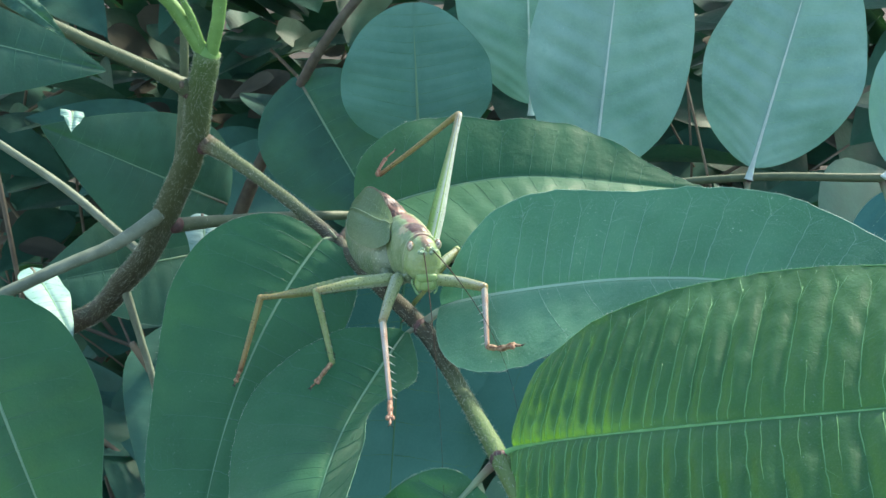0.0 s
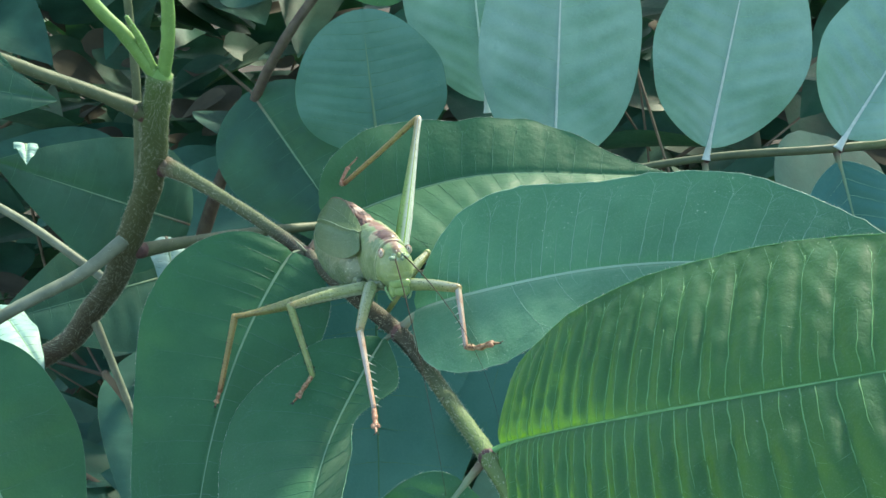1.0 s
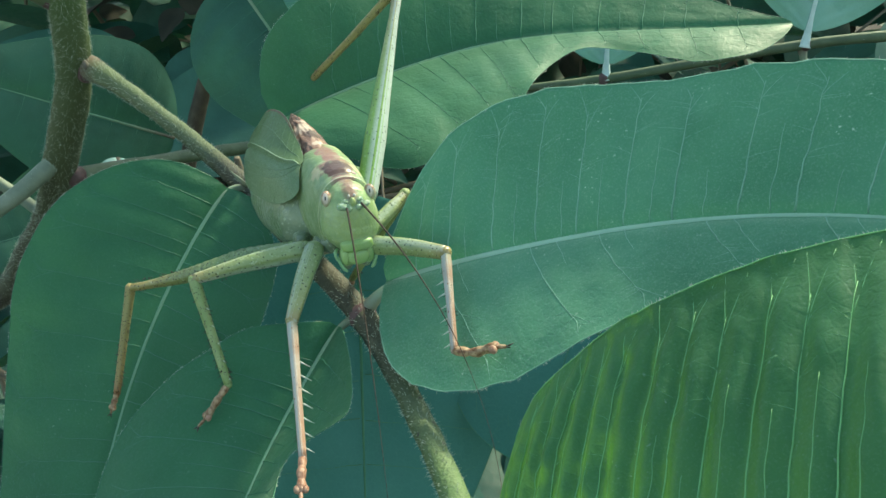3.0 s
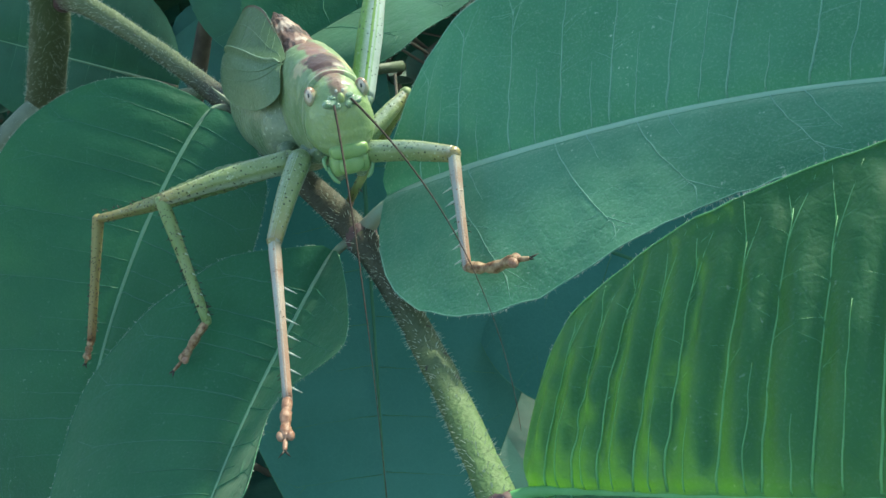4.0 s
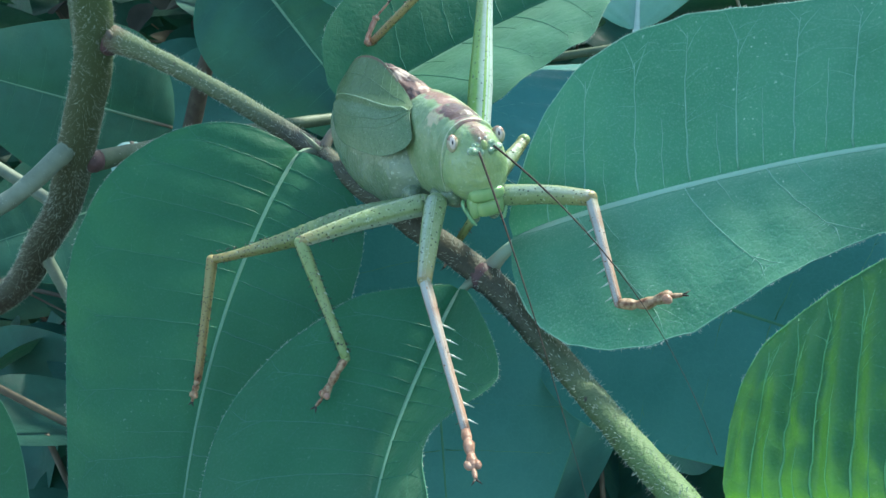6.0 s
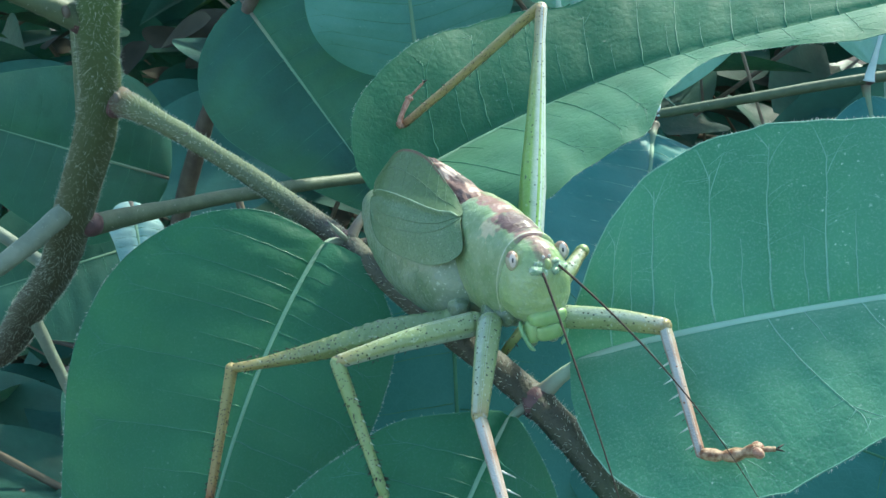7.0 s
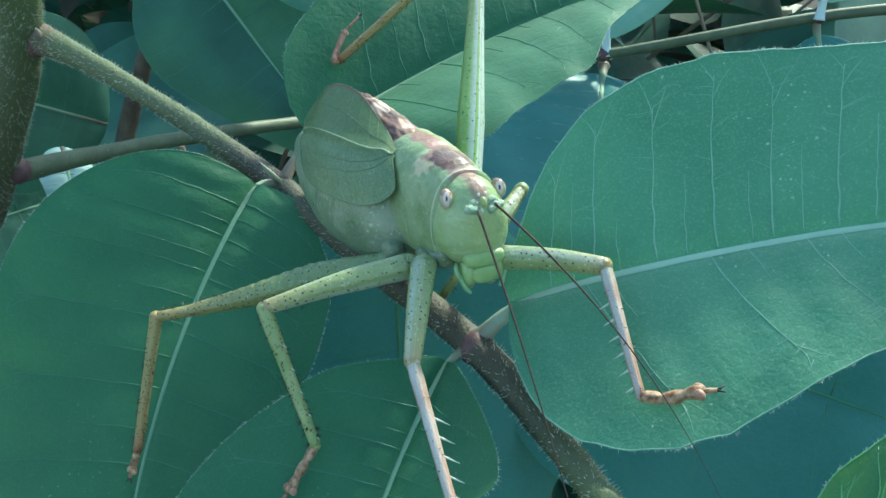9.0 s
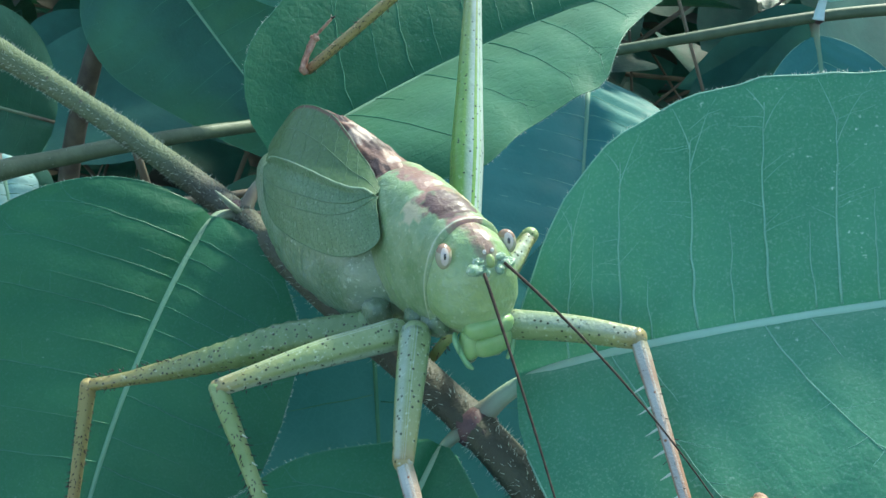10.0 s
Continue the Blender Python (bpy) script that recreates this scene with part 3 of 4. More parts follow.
stem(shrub, "petiole", rel((-7.35, 7.45, 58.45), (-8.2, 6.6, 57.85), (-9.2, 5.8, 57.45), (-11.5, 4.4, 56.4)), (0.18, 0.16, 0.15, 0.14), TWIG_PALE, 24, 10, 160, 0.04, "pale grooved leaf stalk", 8)
stem(shrub, "petiole", rel((-7.25, 7.75, 57.95), (-6.2, 9.0, 57.75), (-4.6, 11.0, 57.3), (-2.0, 14, 56.5)), (0.20, 0.15, 0.14, 0.13), PETIOLE, 24, 10, 160, 0.04, "long green leaf stalk", 9)
stem(shrub, "petiole", rel((-12.5, 8.8, 59.4), (-10.4, 8.5, 58.3), (-8.9, 8.4, 57.15), (-8.2, 8.2, 56.7)), (0.10, 0.11, 0.12, 0.13), TWIG_PALE, 20, 8, 60, 0.03, "pale thin leaf stalk", 10)
stem(shrub, "petiole", rel((-8.98, 8.35, 55.8), (-8.5, 8.2, 54.2), (-8.05, 8.0, 52.6), (-7.6, 7.6, 50.5)), (0.13, 0.10, 0.10, 0.10), TWIG_PALE, 20, 8, 60, 0.03, "pale thin leaf stalk", 11)
stem(shrub, "petiole", rel((-7.0, 8.3, 64.5), (-7.0, 8.2, 62.0), (-7.15, 8.1, 60.0), (-7.3, 7.9, 58.6)), (0.10, 0.11, 0.12, 0.12), PETIOLE, 20, 8, 80, 0.03, "thin green leaf stalk", 12)
joint(shrub, V(-5.78, 6.42, 62.6) - O, 0.25, (1.1, 1, 1.2), SHOOT, "swollen green fork of young shoots")
joint(shrub, V(-6.12, 6.95, 60.42) - O, 0.24, (0.9, 1, 1.0))
joint(shrub, V(-6.3, 6.62, 61.78) - O, 0.22, (1, 1, 1))
joint(shrub, V(-7.3, 7.5, 58.4) - O, 0.24)
joint(shrub, V(-7.2, 7.7, 58.0) - O, 0.22)
joint(shrub, V(-9.0, 8.33, 55.85) - O, 0.2, (1, 1, 1.2))
for c in ((-5.95, 6.62, 60.6), (-6.35, 6.32, 61.95), (-7.2, 7.2, 58.75)):
    joint(shrub, V(c) - O, 0.06, (1, 1, 1.5), STEM_OLD, "tiny brown side bud")

# the compound leaf that carries the insect
RACHIS_PTS = rel((-6.05, 6.95, 60.45), (-5.2, 6.1, 60.45), (-4.0, 4.9, 60.35), (-3.0, 3.85, 60.25), (-2.0, 2.78, 60.08), (-1.0, 1.4, 60.0), (0, 0, 59.97), (0.55, -0.95, 59.83), (1.04, -2.02, 59.78), (1.49, -3.2, 59.85), (2.1, -4.6, 59.6), (2.7, -6.0, 59.2))
stem(shrub, "rachis", RACHIS_PTS, (0.22, 0.155, 0.13, 0.125, 0.14, 0.13, 0.145, 0.12, 0.12, 0.125, 0.09, 0.08), RACHIS, 90, 14, 4200, 0.055, "downy brown-green axis of a compound leaf", 13)
joint(shrub, V(-2.05, 2.85, 60.07) - O, 0.17)
joint(shrub, V(0.02, -0.03, 59.97) - O, 0.158)
joint(shrub, V(1.49, -3.2, 59.85) - O, 0.135)
spur = Sheet().spike(V(-2.0, 2.75, 60.15) - O, V(-2.20, 2.62, 60.48) - O, 0.042, 6)
part("stipule", spur, TWIG_PALE, shrub, "pale pointed stipule at a leaf joint")

surf_a = blade(((0.25, 0.04, 60.39), (2.14, -0.32, 61.24), (5.61, -0.41, 62.38), (7.31, -4.23, 62.19)), (-0.49, -0.50, 0.82), -3.2, ((14.6, -0.7), (9.8, 0.5)), (0.04, -0.03), (2.13, 3.81, 4.15, 3.57, 3.81, 2.31), (6.38, 5.23, 4.09, 2.33, 1.47, 2.71), veins=17, sweep=0.045, quilt=0.022, wave=0.03, seed=1.0, ragged=0.03)
leaf_a = leaflet(shrub, O, surf_a, LEAF_LIT_DOWNY, VEIN_PALE, 130, 44, 17, 0.045, 0.056, 0.0085, "broad blue-green leaflet with a notched margin", ((0.02, 0.0, 60.02), (0.13, 0.0, 60.16)), side_material=SIDE_VEIN, right=(9, 0.13))
surf_b = blade(((-1.80, 3.31, 60.47), (1.29, 5.38, 61.70), (2.14, 4.38, 61.94), (5.04, 4.24, 62.82)), (0.30, 0.28, 0.93), 8.8, ((57.0, 32.0), (11.3, -17.2)), (0.02, -0.19), (5.79, 4.58, 3.90, 2.93, 3.65, 1.74), (5.73, 7.33, 5.50, 4.47, 1.45, 6.36), veins=11, sweep=0.07, quilt=0.02, wave=0.05, seed=2.0, ragged=0.02)
leaf_b = leaflet(shrub, O, surf_b, LEAF, VEIN, 90, 40, 11, 0.07, 0.045, 0.007, "blue-green leaflet with a raised upper half", ((-2.0, 2.8, 60.15), (-1.92, 3.0, 60.32)))
surf_c = blade(((-2.24, 2.57, 60.27), (-2.58, 1.77, 59.88), (-3.89, 0.09, 57.91), (-2.95, -3.06, 55.22)), (0.17, -0.66, 0.72), 14.1, ((10.6, 0.0), (17.7, -14.1)), (0.06, -0.06), (4.05, 3.14, 3.28, 3.24, 2.84, 3.05), (4.11, 3.98, 4.35, 4.54, 4.04, 4.90), veins=11, sweep=0.05, quilt=0.022, wave=0.03, seed=3.0)
leaf_c = leaflet(shrub, O, surf_c, LEAF, VEIN, 80, 40, 11, 0.05, 0.050, 0.006, "large dark green hanging leaflet with swelling between veins", ((-1.98, 2.76, 60.08), (-2.12, 2.72, 60.20)))
surf_d = blade(((-0.24, -0.15, 59.95), (-0.94, -1.22, 58.90), (-1.29, -1.79, 58.57), (-0.57, -5.96, 58.83)), (0.06, -0.59, 0.77), 11.2, ((38.8, 42.2), (18.6, -22.7)), (0.15, -0.17), (1.55, 2.38, 2.67, 1.18, 2.09, 5.06), (1.38, 2.64, 3.05, 3.89, 4.08, 4.30), veins=11, sweep=0.06, quilt=0.02, wave=0.03, seed=4.0)
leaf_d = leaflet(shrub, O, surf_d, LEAF, VEIN, 80, 40, 11, 0.06, 0.036, 0.007, "dark green leaflet with one half curled up", ((-0.02, -0.03, 59.98), (-0.12, -0.08, 59.97)))
surf_e = blade(((1.61, -3.17, 60.01), (2.57, -4.33, 61.20), (4.70, -5.13, 62.23), (9.97, -6.99, 64.80)), (-0.45, -0.52, 0.19), -13.0, ((-18.2, -29.5), (27.8, 30.1)), (-0.10, -0.12), (5.14, 4.25, 4.03, 4.37, 4.90, 4.35), (4.93, 4.67, 4.20, 4.36, 4.60, 4.80), veins=27, sweep=0.045, quilt=0.075, wave=0.04, seed=5.0, ragged=0.012)
leaf_e = leaflet(shrub, O, surf_e, LEAF_BACKLIT, VEIN_BACKLIT, 220, 48, 27, 0.045, 0.040, 0.008, "quilted leaflet, bright green where light comes through", ((1.49, -3.2, 59.88), (1.54, -3.18, 59.94)), side_material=VEIN_BACKLIT)
surf_f = leaf_surface((1.2, -3.3, 59.5), (0.2, -3.8, 58.2), (-2.7, -4.9, 54.7), (0.0, -0.75, 0.66), 1.3, 0.75, 5, 5, 0, veins=11, sweep=0.06, quilt=0.03, wave=0.04, shape=0.55, seed=6.0)
leaf_f = leaflet(shrub, O, surf_f, LEAF, VEIN, 60, 32, 11, 0.06, 0.045, 0.010, "dark green leaflet low on the leaf axis", ((1.45, -3.22, 59.82), (1.32, -3.26, 59.68)))

# ---------- the bush cricket ----------
FWD = V(0.42, -0.90, 0.10).normalized()
LEFT = (V(0.90, 0.42, 0.0) - FWD * FWD.dot(V(0.90, 0.42, 0.0))).normalized()
UP = FWD.cross(LEFT)
CO = V(-0.10, 0.15, 61.10)
cricket = new("bush_cricket")
cricket.empty_display_size = 0.01
cricket.matrix_basis = Matrix(((FWD.x, LEFT.x, UP.x, CO.x * CM), (FWD.y, LEFT.y, UP.y, CO.y * CM), (FWD.z, LEFT.z, UP.z, CO.z * CM), (0, 0, 0, 1)))
tagged(cricket, label="pale green bush cricket with brown back sitting on leaves", category="insect")


def loc(x, y, z):
    """A place of the world in the insect's own space."""
    d = V(x, y, z) - CO
    return V(d.dot(FWD), d.dot(LEFT), d.dot(UP))


def spot(x, y, cx, cy, rx, ry):
    return max(0.0, 1.0 - ((x - cx) / rx) ** 2 - ((y - cy) / ry) ** 2)


# head
def head_fn(u, w):
    a, b = math.pi * (u - 0.5), 2 * math.pi * w
    d = V(math.cos(a) * math.cos(b), math.cos(a) * math.sin(b), math.sin(a))
    z = d.z
    wide = 0.298 * (1 - 0.10 * max(0, z) ** 2 + 0.03 * math.exp(-((z + 0.35) / 0.3) ** 2))
    front = 0.285 if d.x > 0 else 0.27
    p = V(0.09 + math.copysign(abs(d.x) ** 0.85, d.x) * front, d.y * wide, -0.01 + z * (0.425 if z > 0 else 0.315))
    p.x += 0.045 * max(0, z) * max(0, d.x) + 0.05 * max(0, -z) * max(0, d.x)
    p.x += 0.030 * math.exp(-((p.y / 0.075) ** 2)) * max(0, d.x) * max(0, z)
    p.x -= 0.012 * math.exp(-(((p.z + 0.115) / 0.02) ** 2)) * max(0, d.x)
    # cheeks: a shallow groove below each eye, and fine unevenness
    p.x -= 0.010 * math.exp(-(((abs(p.y) - 0.17) / 0.03) ** 2)) * max(0, d.x) * max(0, 0.3 - z)
    p += d * 0.005 * noise.noise(d * 6)
    k = max(0.0, 1 - (p.y / (0.085 + 0.05 * max(0, -p.x))) ** 2) * min(1, max(0, (z - 0.62) * 5))
    side = spot(p.y, p.z, 0, 0.02, 0.2, 0.28) * max(0, d.x)
    col = (0.24, 0.155, 0.115, 0.75 * k) if k > 0.02 else (0.33, 0.42, 0.17, 0.55 * side)
    return p, col


head = part("head", Sheet().grid(head_fn, 60, 80, close_v=True), HEAD_M, cricket, "pale green rounded head with a brown crown stripe")
for s in (-1, 1):
    def eye_col(d, s=s):
        gaze = V(0.93, 0.08, 0.33) if s < 0 else V(0.65, -0.66, 0.34)
        gaze.normalize()
        k = d.dot(gaze)
        e = d - gaze * k
        q = (e.x ** 2 + e.y ** 2) * 1.8 + e.z ** 2 * 0.75
        if k > 0 and q < 0.05:
            return (0.012, 0.010, 0.010, 1.0)
        if k > 0 and q < 0.42:
            return (0.58, 0.49, 0.42, 1.0)
        return (0.30, 0.19, 0.13, 1.0) if d.z > 0.5 else (0.40, 0.36, 0.25, 1.0)
    part("eye", Sheet().ball((0.155, 0.226 * s, 0.275), 0.070, 0.054, 0.084, 48, 64, Matrix.Rotation(0.42 * s, 3, "Z"), eye_col), EYE_M, head, "pale bulging eye with a dark pupil spot")
    knob = Sheet().ball((0.338, 0.100 * s, 0.232), 0.050, 0.072, 0.040, 20, 26, Matrix.Rotation(-0.35 * s, 3, "Z"))
    knob.ball((0.372, 0.052 * s, 0.212), 0.034, 0.034, 0.034, 12, 16)
    knob.ball((0.325, 0.075 * s, 0.275), 0.030, 0.040, 0.022, 10, 14)
    knob.v = [tuple(V(p) + V(1, s, 1) * (0.010 * noise.noise(V(p) * 26) + 0.006 * noise.noise(V(p) * 60))) for p in knob.v]
    part("scape", knob, SCAPE_M, head, "knobbly turquoise antenna base")
    part("ocellus", Sheet().ball((0.318, 0.028 * s, 0.326), 0.011, 0.013, 0.016, 8, 12), OCELLUS_M, head, "small white spot on the brow")
part("crown", Sheet().ball((0.335, 0.0, 0.262), 0.040, 0.030, 0.050, 16, 20), CROWN_M, head, "small yellowish peak between the antennae")
# mouth: clypeus, labrum, mandibles, palps
def plate(c, rx, ry, rz, power=0.6):
    sh = Sheet()

    def fn(u, w):
        a, b = math.pi * (u - 0.5), 2 * math.pi * w
        ca, sa, cb, sb = math.cos(a), math.sin(a), math.cos(b), math.sin(b)
        f = lambda q: math.copysign(abs(q) ** power, q)
        return V(c) + V(f(ca) * f(cb) * rx, f(ca) * f(sb) * ry, f(sa) * rz)

    return sh.grid(fn, 18, 30, close_v=True)


part("clypeus", plate((0.318, 0, -0.195), 0.085, 0.170, 0.066), MOUTH_M, head, "pale band above the mouth")
part("labrum", plate((0.340, 0, -0.325), 0.060, 0.118, 0.082, 0.75), MOUTH_M, head, "pale green lip plate")
for s in (-1, 1):
    part("mandible", plate((0.280, 0.115 * s, -0.325), 0.08, 0.065, 0.105, 0.8), MOUTH_M, head, "green jaw")
    part("maxilla", plate((0.235, 0.10 * s, -0.415), 0.06, 0.055, 0.075, 0.85), ABDOMEN_M, head, "pale lower mouth part")
    part("palp", Sheet().tube(spline([(0.22, 0.15 * s, -0.33), (0.30, 0.195 * s, -0.35), (0.335, 0.165 * s, -0.43), (0.345, 0.125 * s, -0.475)], 14), values((0.018, 0.020, 0.017, 0.021, 0.010), 14), 9), PALP_M, head, "turquoise green feeler by the mouth")
    part("palp", Sheet().tube(spline([(0.22, 0.19 * s, -0.26), (0.29, 0.225 * s, -0.275), (0.315, 0.215 * s, -0.345)], 10), values((0.016, 0.019, 0.015, 0.01), 10), 9), PALP_M, head, "turquoise green feeler by the mouth")


# pronotum: a saddle over the thorax
def saddle(u, w):
    a = (w - 0.5) * 2
    ang = radians(132) * a
    x = 0.06 - 0.98 * u + 0.42 * u * abs(a) ** 2.4
    half = 0.300 + 0.060 * min(1, u * 1.7)
    top = 0.415 + 0.115 * math.sin(math.pi * min(0.62, u * 0.62 + 0.03))
    c = math.cos(ang)
    p = V(x, half * math.copysign(abs(math.sin(ang)) ** 0.85, ang) - 0.05 * u, top * c if c > 0 else 0.47 * c)
    lip = 1 - 0.12 * math.exp(-(u / 0.014) ** 2)
    p.y, p.z = p.y * lip, p.z * lip
    p.z -= 0.020 * math.exp(-((u - 0.16) / 0.035) ** 2) * max(0, c)
    p.z -= 0.016 * math.exp(-((u - 0.50) / 0.045) ** 2) * max(0, c)
    rim = math.exp(-((u - 0.985) / 0.02) ** 2) + math.exp(-((u - 0.036) / 0.02) ** 2) + math.exp(-((abs(a) - 0.985) / 0.02) ** 2)
    p += V(0, math.sin(ang), c) * (0.005 * rim + 0.006 * noise.noise((u * 9, a * 7, 2)))
    u0, a0 = u, a
    u, a = u + 0.05 * noise.noise((u * 14, a * 14, 7)), a + 0.09 * noise.noise((u * 14, a * 14, 13))
    mid = spot(u, a, 0.24, 0, 0.17, 0.20)
    band = spot(u, a, 0.66, 0, 0.42, 0.10) + spot(u, a, 0.05, 0, 0.12, 0.16)
    red = spot(u, a, 0.34, 0, 0.14, 0.30)
    pale = max(spot(u, a, 0.36, 0.27, 0.11, 0.09), spot(u, a, 0.36, -0.27, 0.11, 0.09))
    edge = math.exp(-((u0 - 0.985) / 0.03) ** 2)
    if 0.026 < u0 < 0.044:
        return p, (0.42, 0.46, 0.33, 0.9)
    if pale > 0.05:
        return p, (0.48, 0.42, 0.26, min(0.9, 1.2 * pale + 0.1))
    if mid > 0.05:
        return p, (0.085, 0.046, 0.040, min(0.95, 0.35 + 1.1 * mid))
    if max(band, red) > 0.02:
        return p, (0.25, 0.140, 0.115, min(0.75, 0.15 + 0.8 * max(band, red)))
    return p, (0.30, 0.36, 0.20, 0.6 * edge)


part("pronotum", Sheet().grid(saddle, 80, 110), THORAX_M, cricket, "green saddle-shaped shield with brown and cream marks")
# chest under the shield, with the hips
part("thorax", Sheet().ball((-0.36, -0.07, -0.10), 0.56, 0.27, 0.40, 30, 40), ABDOMEN_M, cricket, "pale green chest")
for c, r in (((0.00, -0.22, -0.28), 0.12), ((-0.18, -0.28, -0.33), 0.12), ((-0.52, -0.42, -0.40), 0.14), ((0.10, 0.17, -0.28), 0.13), ((-0.10, 0.22, -0.30), 0.13), ((-0.50, 0.22, -0.25), 0.16)):
    hip_sheet = plate(c, r * 0.85, r * 0.72, r * 0.85, 0.95)
    hip_sheet.v = [tuple(V(p) + (V(p) - V(c)) * (0.22 * noise.noise(V(p) * 9) + 0.10 * noise.noise(V(p) * 24))) for p in hip_sheet.v]
    part("hip", hip_sheet, ABDOMEN_M, cricket, "pale glossy hip joint")


# abdomen: overlapping rings
def belly(u, w):
    a = 2 * math.pi * w
    x = -0.40 - 2.60 * u
    cy = -0.13 - 0.19 * min(1, u * 2.4)
    r = 0.435 * math.sin(math.pi * (0.26 + 0.67 * u)) ** 0.7 + 0.02
    r *= min(1.0, 0.02 + u * 9) ** 0.5
    ring = (u * 10) % 1
    r *= 1 + 0.030 * ring ** 2 - 0.018 * math.exp(-((ring - 0.02) / 0.07) ** 2) + 0.012 * noise.noise((u * 16, math.sin(a) * 3, math.cos(a) * 3))
    return V(x, cy + r * math.sin(a) * 1.02, -0.27 + 0.12 * u + r * math.cos(a) * 1.04)


part("abdomen", Sheet().grid(belly, 120, 60, close_v=True), ABDOMEN_M, cricket, "pale grey-green swollen abdomen in rings")

# fore wings: a side fan on each flank and a brown roof between
for s in (-1, 1):
    ym = -0.10

    def flank(y, s=s):
        return y if s < 0 else 2 * ym - y

    drop = 0.0 if s < 0 else 0.58
    low = spline([(-0.55, flank(-0.36), 0.32), (-0.44, flank(-0.41), 0.19), (-0.52, flank(-0.52), 0.08), (-0.75, flank(-0.64), 0.0), (-1.10, flank(-0.76), -0.01), (-1.41, flank(-0.82), 0.01 - 0.3 * drop), (-1.60, flank(-0.82), 0.07 - 0.6 * drop), (-1.74, flank(-0.80), 0.18 - drop)], 60)
    top = spline([(-0.74, flank(-0.255), 0.44), (-0.93, flank(-0.25), 0.54 - 0.5 * drop), (-1.08, flank(-0.26), 0.60 - drop), (-1.28, flank(-0.27), 0.69 - drop), (-1.49, flank(-0.29), 0.76 - drop), (-1.72, flank(-0.35), 0.78 - drop), (-1.90, flank(-0.43), 0.73 - drop), (-2.02, flank(-0.53), 0.56 - drop)], 60)

    def fan(u, w, low=low, top=top, s=s):
        k = min(60, int(round(u * 60)))
        p = low[k].lerp(top[k], w)
        # the rear edge rounds out between its ends
        p += V(-0.10, s * 0.02, 0.0) * math.sin(math.pi * w) * u ** 4
        p += V(0, s, 0.15) * 0.085 * math.sin(math.pi * w) * math.sin(math.pi * min(1, 0.08 + u * 0.92))
        # a fold along the main vein, and fine cross ridges below it
        fold = 0.72 - 0.24 * u
        p += V(0.085, 0, 0) * math.exp(-((w - 0.47) / 0.10) ** 2) * u ** 9
        p += V(0, s, 0) * (0.022 * math.exp(-((w - fold) / 0.05) ** 2) - 0.012 * math.exp(-((w - fold + 0.09) / 0.05) ** 2))
        edge = max(0.0, 1 - (1 - w) / 0.03) * (1 if u > 0.3 else 0)
        upper = 0.85 if w > fold else 0.0
        return p, ((0.16, 0.075, 0.05, 0.9) if edge > 0.2 else (0.075, 0.135, 0.045, 0.75 * upper))

    wing = part("wing", Sheet().grid(fan, 60, 60), WING_M, cricket, "green fan-shaped side wing with a fine net of veins")
    net = Sheet()
    for w0, w1, r in ((0.0, 0.0, 0.0035), (1.0, 1.0, 0.003), (0.80, 0.78, 0.0025), (0.66, 0.20, 0.004), (0.60, 0.06, 0.003)):
        net.tube([fan(i / 60, w0 + (w1 - w0) * (i / 60) ** 0.8)[0] + V(0, s, 0) * 0.003 for i in range(61)], r, 5)
    net.tube([fan(1.0, i / 30)[0] + V(0, s, 0) * 0.002 for i in range(31)], 0.003, 5)
    net.tube([fan(0.0, i / 30)[0] + V(0, s, 0) * 0.002 for i in range(31)], 0.004, 5)
    rib = Sheet().tube([fan(0.02 + 0.92 * i / 60, 0.72 - 0.24 * (0.02 + 0.92 * i / 60))[0] + V(0, s, 0) * 0.004 for i in range(61)], [0.010 - 0.006 * i / 60 for i in range(61)], 7)
    part("main_vein", rib, WING_RIB, wing, "whitish vein across the wing")
    for k in range(30):
        u0 = 0.04 + 0.031 * k
        net.tube([fan(min(1, u0 + 0.05 * (i / 12)), 0.02 + (0.66 - 0.24 * u0) * i / 12)[0] + V(0, s, 0) * 0.0005 for i in range(13)], 0.0012, 4)
    for k in range(6):
        w0 = 0.08 + 0.09 * k
        net.tube([fan(0.45 + 0.55 * i / 30, w0 * (0.8 + 0.2 * i / 30))[0] + V(0, s, 0) * 0.0005 for i in range(31)], 0.0013, 4)
    for k in range(7):
        u0 = 0.22 + 0.10 * k
        net.tube([fan(min(1, u0 + 0.07 * (i / 12)), 0.76 - 0.24 * u0 + (0.23 + 0.24 * u0) * i / 12)[0] + V(0, s, 0) * 0.0005 for i in range(13)], 0.0022, 4)
    part("venation", net, WING_VEIN, wing, kind="stuff")


def roof(u, w):
    a = (w - 0.5) * 2
    x = -0.80 - 1.32 * u
    half = 0.215 * (1 - u) ** 0.55 + 0.004
    z = 0.46 + 0.17 * math.sin(math.pi * min(1, 0.12 + 0.55 * u)) - 0.14 * a * a * (1 - 0.5 * u)
    p = V(x, -0.09 - 0.03 * u + half * a, z + 0.006 * math.sin(u * 34 + a * 3) + 0.014 * math.exp(-((abs(a) - 0.9) / 0.06) ** 2) + 0.010 * noise.noise((u * 8, a * 5, 4)))
    u, a = u + 0.05 * noise.noise((u * 16, a * 6, 3)), a + 0.25 * noise.noise((u * 16, a * 6, 9))
    rim = abs((w - 0.5) * 2)
    cream = max(spot(u, a, 0.46, -0.1, 0.10, 0.75), spot(u, a, 0.25, -0.75, 0.22, 0.12), 0.7 * spot(u, a, 0.62, 0.3, 0.06, 0.5), 0.6 * spot(u, a, 0.1, 0.2, 0.06, 0.3))
